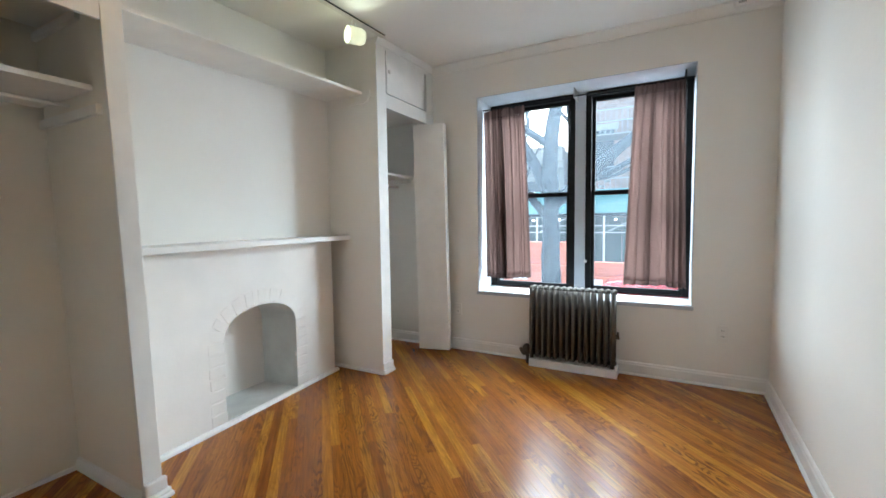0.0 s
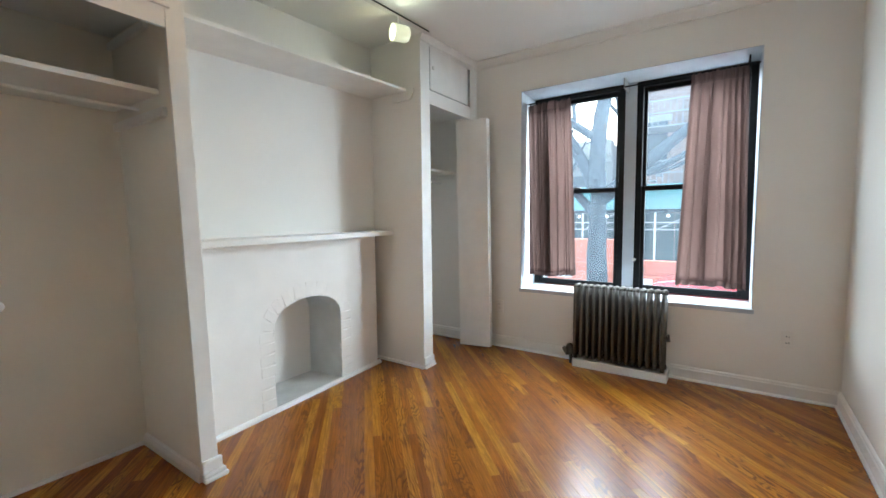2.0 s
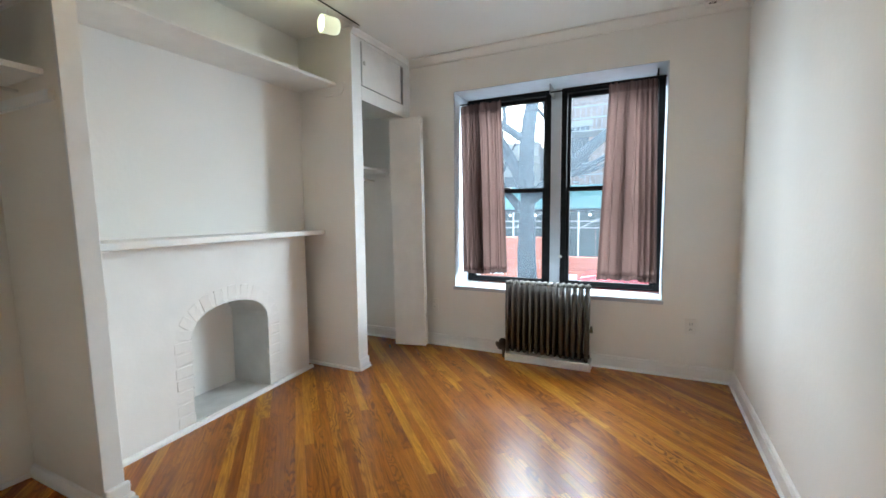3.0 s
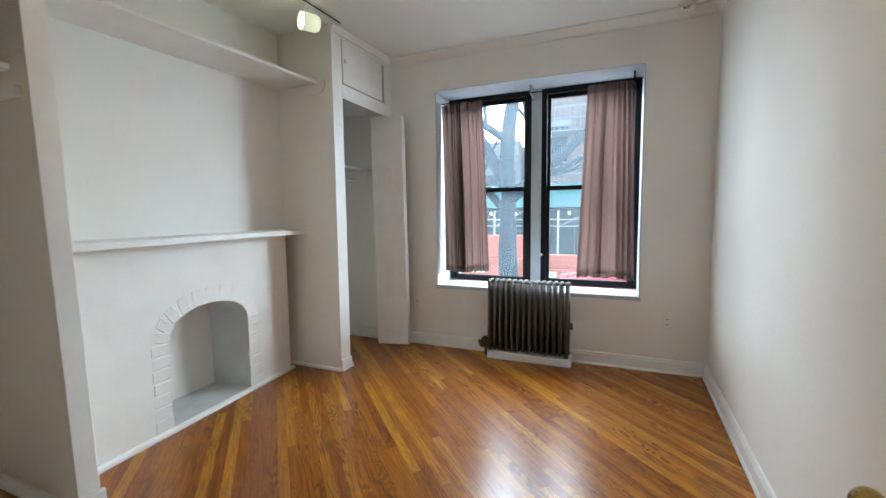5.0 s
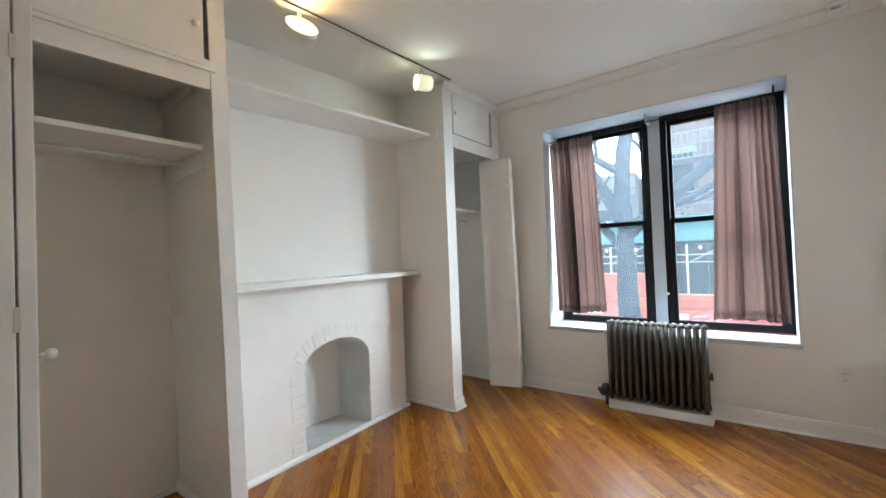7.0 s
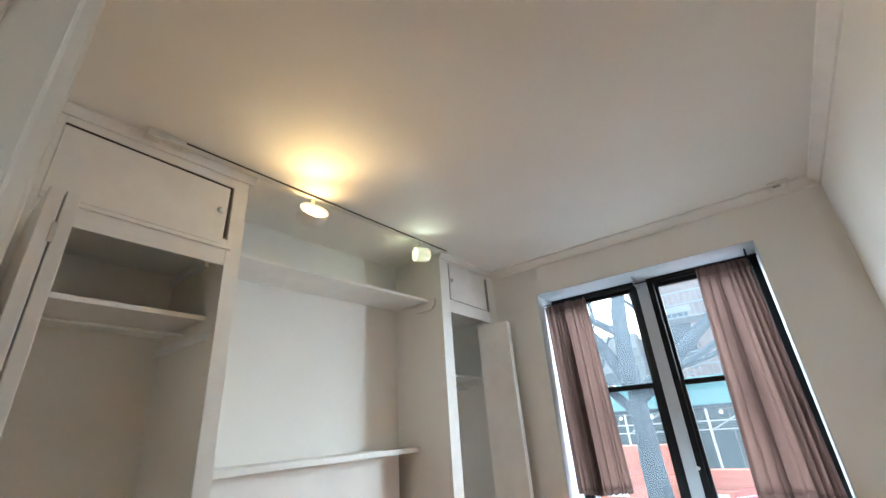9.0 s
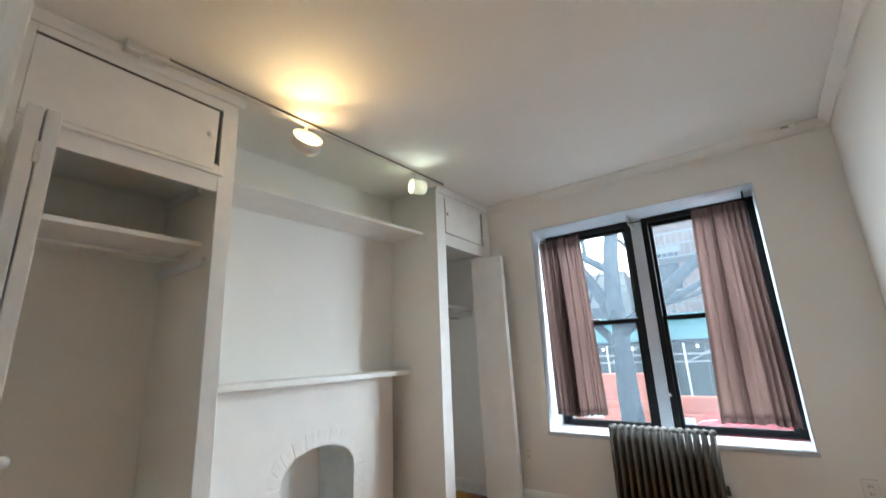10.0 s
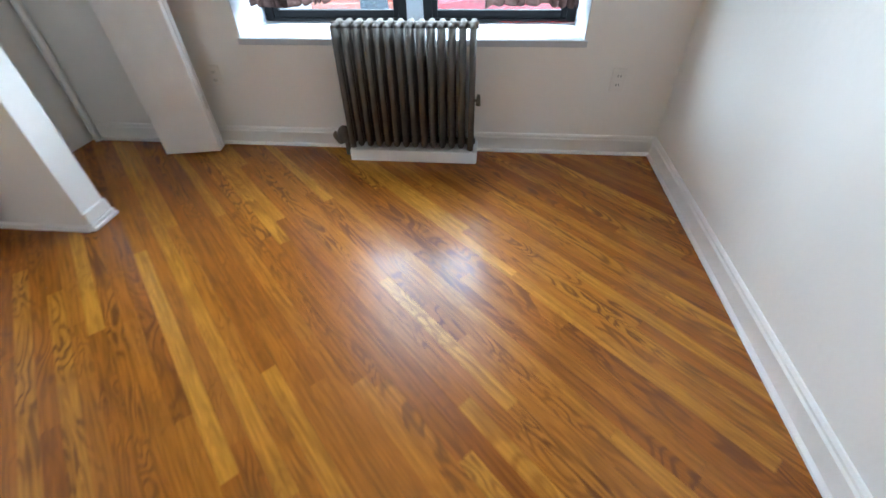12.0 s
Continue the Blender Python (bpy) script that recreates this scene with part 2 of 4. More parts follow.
structure("wall_north", boxes((-2.9, W0, YN, 4.42, -0.1, 2.95), (W1, 1.1, YN, 4.42, -0.1, 2.95), (W0, W1, YN, 4.42, -0.1, WZ0 - 0.03), (W0, W1, YN, 4.42, WZ1, 2.95)), WALL, "white painted plaster wall with a deep window opening")
bm = bmesh.new()
vs = [bm.verts.new(p) for p in ((right_x(YS), YS, -0.1), (right_x(YN), YN, -0.1), (1.1, YN, -0.1), (1.1, YS, -0.1))]
r = bmesh.ops.extrude_face_region(bm, geom=[bm.faces.new(vs)])
bmesh.ops.translate(bm, vec=(0, 0, 3.05), verts=[v for v in r["geom"] if isinstance(v, bmesh.types.BMVert)])
bmesh.ops.recalc_face_normals(bm, faces=bm.faces)
structure("wall_east", bm, WALL, "plain white painted plaster wall")
D0, D1, DZ = -0.352, 0.53, 2.08
structure("wall_south", boxes((-2.9, D0, 0.22, YS, -0.1, 2.95), (D1, 1.1, 0.22, YS, -0.1, 2.95), (D0, D1, 0.22, YS, DZ, 2.95)), WALL, "white painted wall with the open doorway")
structure("wall_west", boxes((-2.95, -2.72, 0.2, 4.42, -0.1, 2.95)), WALL, "white painted wall behind closets and fireplace")
bm = bmesh.new()
vs = [bm.verts.new((x, y, ceil_z(y))) for x, y in ((-2.95, 0.2), (1.1, 0.2), (1.1, 4.42), (-2.95, 4.42))]
r = bmesh.ops.extrude_face_region(bm, geom=[bm.faces.new(vs)])
bmesh.ops.translate(bm, vec=(0, 0, 0.2), verts=[v for v in r["geom"] if isinstance(v, bmesh.types.BMVert)])
bmesh.ops.recalc_face_normals(bm, faces=bm.faces)
structure("ceiling", bm, CEIL, "smooth off-white painted plaster ceiling")
floor = structure("floor", boxes((-2.9, 1.1, 0.1, 4.42, -0.12, -0.012)), SUBFLOOR, "honey-brown varnished strip boards laid diagonally")

# hall behind the doorway
structure("floor_hall", boxes((-1.6, 1.6, -1.9, 0.1, -0.12, -0.002)), HALLF, "brown boards of the hall")
structure("wall_hall_1", boxes((-1.7, -1.6, -1.9, 0.22, -0.1, 2.7)), WALL, "white painted hall wall")
structure("wall_hall_2", boxes((1.6, 1.7, -1.9, 0.22, -0.1, 2.7)), WALL, "white painted hall wall")
structure("wall_hall_3", boxes((-1.7, 1.7, -2.0, -1.9, -0.1, 2.7)), WALL, "white painted hall wall")
structure("ceiling_hall", boxes((-1.7, 1.7, -2.0, 0.22, 2.7, 2.8)), CEIL, "white hall ceiling")

# door casing
structure("trim_doorway", boxes((D0 - 0.09, D0 + 0.012, YS, YS + 0.018, 0, DZ + 0.09), (D1 - 0.012, D1 + 0.09, YS, YS + 0.018, 0, DZ + 0.09), (D0 + 0.012, D1 - 0.012, YS, YS + 0.018, DZ - 0.012, DZ + 0.09), (D0, D0 + 0.016, 0.25, 0.31, 0, DZ), bevel=0.004), TRIM, "white painted door casing")

# baseboards
BB = [(0, 0), (0.030, 0), (0.029, 0.008), (0.018, 0.018), (0.018, 0.084), (0.013, 0.092), (0.013, 0.101), (0.006, 0.109), (0, 0.109)]


def baseboard(name, a, b, normal):
    return structure(name, extrude_profile(BB, a, b, normal), TRIM, "white painted moulded baseboard")


baseboard("baseboard_1", (XF, YN, 0), (-0.93, YN, 0), (0, -1, 0))
baseboard("baseboard_2", (-0.93, YN, 0), (right_x(YN), YN, 0), (0, -1, 0))
baseboard("baseboard_3", (right_x(YS), YS, 0), (right_x(YN), YN, 0), (-1, 0, 0))
baseboard("baseboard_4", (-2.7, YN + 0.0, 0), (-1.97, YN, 0), (0, -1, 0))

# crown mouldings
CR = [(0, 0), (0, -0.075), (0.012, -0.075), (0.016, -0.062), (0.045, -0.028), (0.058, -0.016), (0.058, 0)]
structure("trim_crown_1", extrude_profile(CR, (XF, YN, ceil_z(YN)), (right_x(YN), YN, ceil_z(YN)), (0, -1, 0)), WALL, "white painted crown moulding")
structure("trim_crown_2", extrude_profile(CR, (right_x(YS), YS, ceil_z(YS)), (right_x(YN), YN, ceil_z(YN)), (-1, 0, 0)), TRIM, "white painted crown moulding")
CC = [(0, 0), (0, -0.05), (0.01, -0.05), (0.018, -0.03), (0.03, -0.012), (0.03, 0)]
structure("trim_crown_3", extrude_profile(CC, (XF, YS, ceil_z(YS) - 0.0), (XF, 1.34, ceil_z(1.34)), (1, 0, 0)), TRIM, "white painted moulding over the closet front")
structure("trim_crown_4", extrude_profile(CC, (XF, 3.10, ceil_z(3.10)), (XF, YN, ceil_z(YN)), (1, 0, 0)), TRIM, "white painted moulding over the closet front")

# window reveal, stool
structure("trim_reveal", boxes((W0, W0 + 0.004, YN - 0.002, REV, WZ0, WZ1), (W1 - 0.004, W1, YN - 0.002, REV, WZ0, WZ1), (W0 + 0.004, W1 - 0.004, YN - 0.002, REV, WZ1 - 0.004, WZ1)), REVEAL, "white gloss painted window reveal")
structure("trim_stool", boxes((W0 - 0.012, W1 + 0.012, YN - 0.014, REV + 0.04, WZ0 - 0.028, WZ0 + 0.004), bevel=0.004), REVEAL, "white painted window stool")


# ---------- windows ----------
def double_hung(name, x0, x1, label):
    y, z0, z1, zm = REV, WZ0 + 0.012, WZ1 - 0.004, 1.530
    win = thing(name, label, "window", (x0, y, z0), kind="structure")
    inv = Matrix.Translation((-x0, -y, -z0))

    def sub(nm, bm, mat, parent=win, lab=""):
        bmesh.ops.transform(bm, matrix=inv, verts=bm.verts)
        return part(nm, bm, mat, parent, lab)

    sub("window_frame", boxes((x0, x0 + 0.05, y, y + 0.10, z0, z1), (x1 - 0.05, x1, y, y + 0.10, z0, z1), (x0 + 0.05, x1 - 0.05, y, y + 0.10, z1 - 0.045, z1), (x0 + 0.05, x1 - 0.05, y, y + 0.10, z0, z0 + 0.016), bevel=0.003), BLACK)
    a, b = x0 + 0.05, x1 - 0.05
    s = 0.030
    low = sub("lower_sash", boxes((a, a + s, y + 0.012, y + 0.045, z0 + 0.016, zm + 0.02), (b - s, b, y + 0.012, y + 0.045, z0 + 0.016, zm + 0.02), (a + s, b - s, y + 0.012, y + 0.045, z0 + 0.016, z0 + 0.056), (a + s, b - s, y + 0.012, y + 0.045, zm - 0.022, zm + 0.02), bevel=0.003), BLACK)
    up = sub("upper_sash", boxes((a, a + s, y + 0.052, y + 0.085, zm - 0.02, z1 - 0.045), (b - s, b, y + 0.052, y + 0.085, zm - 0.02, z1 - 0.045), (a + s, b - s, y + 0.052, y + 0.085, z1 - 0.08, z1 - 0.045), (a + s, b - s, y + 0.052, y + 0.085, zm - 0.02, zm + 0.02), bevel=0.003), BLACK)
    for sash, yy, za, zb in ((low, y + 0.028, z0 + 0.056, zm - 0.022), (up, y + 0.068, zm + 0.02, z1 - 0.08)):
        g = sub("pane", boxes((a + s, b - s, yy, yy + 0.004, za, zb)), GLASS, sash)
        g.visible_shadow = False
    lk = sub("sash_lock", boxes(((a + b) / 2 - 0.03, (a + b) / 2 + 0.03, y + 0.014, y + 0.04, zm + 0.02, zm + 0.034), bevel=0.003), STEEL, low)
    return win


double_hung("window_1", W0 + 0.004, -0.645, "black-framed double-hung sash window with clear glass")
double_hung("window_2", -0.552, W1 - 0.004, "black-framed double-hung sash window with clear glass")
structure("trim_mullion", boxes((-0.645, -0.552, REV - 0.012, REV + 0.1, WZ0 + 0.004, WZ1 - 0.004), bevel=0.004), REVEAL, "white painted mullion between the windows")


tagged(part("window_latch", boxes((-0.556, -0.534, REV - 0.026, REV - 0.0125, 0.885, 0.91), (-0.54, -0.528, REV - 0.022, REV - 0.014, 0.893, 0.902), bevel=0.002), TRACKW), "small white window latch on the mullion", "latch")

# ---------- curtains ----------
def curtain(name, top, bottom, z0, z1, folds, seed, full, free_edge, label):
    """Cloth between (x0, x1) at the top and (x0, x1) at the bottom, gathered on its rod.
    full(u): how deeply it is folded at u; free_edge: the side (0 or 1) with the turned-in hem."""
    rnd = random.Random(seed)
    ob = thing(name, label, "curtain", ((top[0] + top[1]) / 2, 4.17, z1), group="window curtains")
    base = Vector(ob.location)
    ph = [rnd.uniform(0, 6.28) for _ in range(8)]

    def lie(u, v):
        """A point of the cloth: uneven pleats that start sharp at the rod, spread and drift on the way down."""
        x = (1 - v) * (top[0] + u * (top[1] - top[0])) + v * (bottom[0] + u * (bottom[1] - bottom[0]))
        warp = 0.055 * math.sin(2.1 * 6.283 * u + ph[0]) + 0.022 * math.sin(5.3 * 6.283 * u + ph[1])
        w = u + warp + 0.035 * v * math.sin(1.7 * v + 4 * u + ph[2])
        pleat = 0.55 + 0.45 * math.sin(3.7 * 6.283 * u + ph[3] + 0.8 * v)
        deep = full(u) * (0.35 + 0.65 * pleat)
        a = folds * 6.283 * w + ph[4]
        ease = min(1, 0.25 + v * 2.2)
        y = 4.17 + (0.005 + 0.027 * deep * ease) * math.sin(a) + 0.003 * ease * math.sin(1.6 * a + ph[5] + 2 * v) + 0.010 * v * math.sin(2.5 * u * 3.14 + ph[6])
        x += (0.002 + 0.020 * deep * ease) * math.cos(a) * abs(math.sin(3.1416 * u)) ** 0.5
        ruffle = 0.010 * math.sin(folds * 1.6 * 6.283 * w + ph[7]) * max(0, 1 - v * 14)
        y += 0.006 * math.sin(folds * 2.4 * 6.283 * w) * max(0, 1 - v * 6)
        z = z1 - v * (z1 - z0) + ruffle + (0.009 * math.sin(4 * u + ph[1]) + 0.006 * math.sin(a)) * v
        return Vector((x, y, z)) - base

    def sheet(nm, us, vs, thick, mat):
        bm = bmesh.new()
        grid = [[bm.verts.new(lie(u, v)) for u in us] for v in vs]
        for p, q in zip(grid, grid[1:]):
            for k in range(len(us) - 1):
                bm.faces.new((p[k], p[k + 1], q[k + 1], q[k]))
        bmesh.ops.solidify(bm, geom=bm.faces[:], thickness=thick)
        return smooth(part(nm, bm, mat, ob))

    def steps(a, b, n):
        return [a + (b - a) * k / n for k in range(n + 1)]

    u0, u1 = (0.045, 1.0) if free_edge == 0 else (0.0, 0.955)
    sheet("cloth", steps(u0, u1, 210), steps(0.05, 0.972, 42), 0.0015, CURTAIN)
    sheet("rod_pocket", steps(0, 1, 220), steps(0, 0.05, 4), 0.004, HEM)
    sheet("hem", steps(0, 1, 220), steps(0.972, 1, 2), 0.004, HEM)
    sheet("side_hem", steps(0, u0, 8) if free_edge == 0 else steps(u1, 1, 8), steps(0.05, 0.972, 42), 0.004, HEM)
    return ob


curtain("curtain", (-1.484, -1.07), (-1.45, -1.01), 0.735, 2.352, 9, 3, lambda u: min(1, max(0.08, 1 - (u - 0.46) * 7)), 1, "mauve-brown cloth curtain drawn to the side of the window")
curtain("curtain", (-0.135, 0.225), (-0.205, 0.262), 0.725, 2.380, 7, 8, lambda u: 0.30 + 0.60 * math.sin(5.5 * u + 0.2) ** 2, 0, "mauve-brown cloth curtain drawn to the side of the window")
rod = thing("curtain_rod", "thin dark metal rod carrying the window curtains", "curtain rod", (W0, 4.17, 2.36))
part("rod", tube(bmesh.new(), (0.006, 0, 0), (W1 - W0 - 0.006, 0, 0.02), 0.006), BLACK, rod)
for dx in (0.87, 1.72):
    part("bracket", boxes((dx - 0.005, dx + 0.005, -0.006, 0.2, 0.0, 0.085), bevel=0.002), BLACK if dx > 1 else STEEL, rod)


# ---------- radiator ----------
rad = thing("radiator", "dark grey-brown cast-iron tube radiator under the window", "radiator", (-0.917, 3.93, 0.07))
bm = bmesh.new()
for yy in (-0.055, -0.018, 0.018, 0.055):
    tube(bm, (0, yy, 0.03), (0, yy, 0.622), 0.0165, n=10)
for zz, rr in ((0.032, 0.0185), (0.622, 0.0175)):
    tube(bm, (0, -0.052, zz), (0, 0.052, zz), rr, n=12)
    for s in (-1, 1):
        bmesh.ops.create_uvsphere(bm, u_segments=10, v_segments=6, radius=rr, matrix=Matrix.Translation((0, s * 0.052, zz)))
    tube(bm, (-0.026, 0, zz), (0.026, 0, zz), 0.017, n=10)
bmesh.ops.scale(bm, vec=(0.95, 1.12, 1.0), verts=bm.verts)
first = smooth(part("section", bm, IRON, rad))
for i in range(1, 14):
    s = new("section", first.data)
    s.parent = rad
    s.location = (i * 0.0513, 0, 0)
for i in (0, 13):
    for yy in (-0.05, 0.05):
        part("foot", tube(bmesh.new(), (i * 0.0513, yy, 0.002), (i * 0.0513, yy, 0.035), 0.018, 0.013), IRON, rad)
bm = tube(bmesh.new(), (-0.062, 0.0, 0.045), (-0.012, 0.0, 0.045), 0.024)
tube(bm, (-0.052, 0.0, -0.07), (-0.052, 0.0, 0.03), 0.015)
tube(bm, (-0.030, 0.0, 0.045), (-0.022, 0.0, 0.045), 0.033, n=6)
bmesh.ops.create_uvsphere(bm, u_segments=14, v_segments=10, radius=0.042, matrix=Matrix.Translation((-0.058, -0.004, 0.054)) @ Matrix.Diagonal((1.0, 0.9, 1.25, 1)))
valve = smooth(part("valve", bm, VALVE, rad, "tarnished supply valve"))
bm = tube(bmesh.new(), (-0.07, -0.004, 0.05), (-0.092, -0.012, 0.038), 0.012)
tube(bm, (-0.088, -0.011, 0.040), (-0.106, -0.018, 0.028), 0.044, 0.036)
smooth(part("valve_handle", bm, VALVE, valve))
bm = tube(bmesh.new(), (0.67, -0.02, 0.27), (0.70, -0.02, 0.27), 0.007)
tube(bm, (0.702, -0.02, 0.245), (0.702, -0.02, 0.30), 0.014, 0.008)
smooth(part("air_vent", bm, VALVE, rad, "small bullet air vent"))
tagged(part("wooden_plinth", boxes((-0.935, -0.212, 3.848, YN - 0.02, 0.0, 0.068), bevel=0.005), TRIM), "white painted wooden slab under the radiator", "plinth")

# ---------- fireplace ----------
# breast face runs slightly askew to the wall
fp = thing("fireplace", "white painted brick fireplace with an arched niche", "fireplace", (-2.36, 2.24, 0))
FY0, FY1 = 1.325, 3.005
AY0, AY1, SPR, TOP = 1.945, 2.562, 0.545, 0.728


def face_x(y):
    return -2.358 - 0.070 * (y - 2.2)


bm = bmesh.new()
n = 18
arch = []
for i in range(n + 1):
    a = math.pi * (1 - i / n)
    arch.append(((AY0 + AY1) / 2 + (AY1 - AY0) / 2 * math.cos(a), SPR + (TOP - SPR) * math.sin(a) ** 0.85))
inner = [(AY0, 0.018)] + arch + [(AY1, 0.018)]
outer_top = 1.14
front_in = [bm.verts.new((face_x(y), y, z)) for y, z in inner]
c = [bm.verts.new((face_x(y), y, z)) for y, z in ((FY0, 0.0), (FY0, outer_top), (FY1, outer_top), (FY1, 0.0), (AY1, 0.0), (AY0, 0.0))]
tops = [bm.verts.new((face_x(y), y, outer_top)) for y, z in arch]
bm.faces.new((c[0], c[1], tops[0], front_in[1], front_in[0], c[5]))
for i in range(n):
    bm.faces.new((front_in[1 + i], tops[i], tops[i + 1], front_in[2 + i]))
bm.faces.new((c[4], front_in[-1], front_in[-2], tops[-1], c[2], c[3]))
bm.faces.new((c[5], front_in[0], front_in[-1], c[4]))
r0, r1 = bm.verts.new((-2.715, FY1, outer_top)), bm.verts.new((-2.715, FY1, 0.0))
bm.faces.new((c[3], c[2], r0, r1))
l0 = bm.verts.new((-2.715, FY0, outer_top))
bm.faces.new((c[1], l0, r0, c[2], *reversed(tops)))
bmesh.ops.recalc_face_normals(bm, faces=bm.faces)
bmesh.ops.translate(bm, vec=-fp.location, verts=bm.verts)
part("breast", bm, MASON, fp)
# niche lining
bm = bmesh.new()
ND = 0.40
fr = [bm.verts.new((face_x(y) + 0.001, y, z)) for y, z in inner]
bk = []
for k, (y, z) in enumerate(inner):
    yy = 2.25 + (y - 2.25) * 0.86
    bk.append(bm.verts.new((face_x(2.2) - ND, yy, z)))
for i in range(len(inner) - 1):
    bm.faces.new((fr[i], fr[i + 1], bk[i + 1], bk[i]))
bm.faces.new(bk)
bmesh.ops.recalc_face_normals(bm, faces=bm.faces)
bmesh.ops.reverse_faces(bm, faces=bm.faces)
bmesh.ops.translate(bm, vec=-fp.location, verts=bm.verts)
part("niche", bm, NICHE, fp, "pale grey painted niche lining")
bm = boxes((face_x(2.2) - ND - 0.02, face_x(2.2) - 0.012, AY0 - 0.01, AY1 + 0.01, 0.0, 0.02))
bmesh.ops.translate(bm, vec=-fp.location, verts=bm.verts)
part("hearth", bm, HEARTH, fp, "grey cement hearth floor")
bm = extrude_profile([(0, 0), (0.028, 0), (0.026, 0.014), (0.016, 0.024), (0, 0.026)], (face_x(FY0), FY0, 0), (face_x(FY1) + 0.0, FY1 + 0.025, 0), (1, 0, 0))
bmesh.ops.translate(bm, vec=-fp.location, verts=bm.verts)
part("base_strip", bm, TRIM, fp)
# bricks of the two jambs and the arch
rb = random.Random(5)
mesh_cache = {}


def brick(at, ang, w, h):
    key = rb.randrange(3)
    if (key, w, h) not in mesh_cache:
        b = boxes((-0.02, 0.0046, -w / 2, w / 2, -h / 2, h / 2), bevel=0.0035)
        for v in b.verts:
            v.co += Vector((rb.uniform(-1, 1) * 0.0012, rb.uniform(-1, 1) * 0.002, rb.uniform(-1, 1) * 0.002))
        me = bpy.data.meshes.new("brick")
        b.to_mesh(me), b.free()
        me.materials.append(MASON)
        mesh_cache[(key, w, h)] = me
    ob = new("brick", mesh_cache[(key, w, h)])
    ob.parent = fp
    ob.matrix_basis = Matrix.Translation(Vector(at) - fp.location + Vector((rb.uniform(-0.002, 0.002), 0, 0))) @ Matrix.Rotation(ang, 4, "X")


for k in range(7):
    z = 0.065 + 0.0755 * k
    for side, y in ((-1, AY0 - 0.054), (1, AY1 + 0.054)):
        brick((face_x(y) + 0.0005, y + rb.uniform(-0.004, 0.004), z), rb.uniform(-0.03, 0.03), 0.105, 0.063)
for k in range(11):
    a = math.pi * (1 - (k + 0.5) / 11)
    ca, sa = math.cos(a), math.sin(a)
    ry, rz = (AY1 - AY0) / 2, TOP - SPR
    y, z = (AY0 + AY1) / 2 + (ry + 0.05) * ca, SPR + 0.01 + (rz + 0.05) * sa
    ang = math.atan2(sa / rz, ca / ry)
    brick((face_x(y) - (0.0006 if k < 6 else 0.0024), y, z), ang, 0.10, 0.063)

# upper chimney wall, slightly behind the breast
structure("wall_chimney", boxes((-2.72, -2.515, 1.321, 3.11, 1.12, 2.85)), WALL, "white plaster wall above the mantel")


def shelf(name, label, x0, x1, y0, y1, za, zb, th, cat):
    """A board along y whose ends lie at heights za and zb."""
    ob = thing(name, label, cat, (x0, y0, za))
    bm = boxes((0, x1 - x0, 0, y1 - y0, -th, 0), bevel=0.004)
    for v in bm.verts:
        v.co.z += (zb - za) * v.co.y / (y1 - y0)
    part("board", bm, TRIM, ob)
    return ob


mantel = shelf("mantel_shelf", "white painted wooden mantel board over the fireplace", -2.515, -2.285, 1.323, 3.108, 1.172, 1.180, 0.038, "shelf")
for v in mantel.children[0].data.vertices:
    if v.co.x > 0.1:
        v.co.x += 0.085 * (1 - v.co.y / 1.785)
upper = shelf("wall_shelf", "white painted long shelf high between the closets", -2.513, -2.115, 1.323, 3.108, 2.30, 2.362, 0.022, "shelf")
bm = bmesh.new()
side = [bm.verts.new((x, 1.768, z)) for x, z in ((0.25, 0.036), (0.25, -0.036), (0.425, -0.036), (0.458, -0.018), (0.478, 0.03), (0.478, 0.058), (0.402, 0.058), (0.402, 0.036))]
body = bmesh.ops.extrude_face_region(bm, geom=[bm.faces.new(side)])
bmesh.ops.translate(bm, vec=(0, 0.0165, 0), verts=[v for v in body["geom"] if isinstance(v, bmesh.types.BMVert)])
bmesh.ops.recalc_face_normals(bm, faces=bm.faces)
part("bracket", bm, TRIM, upper)


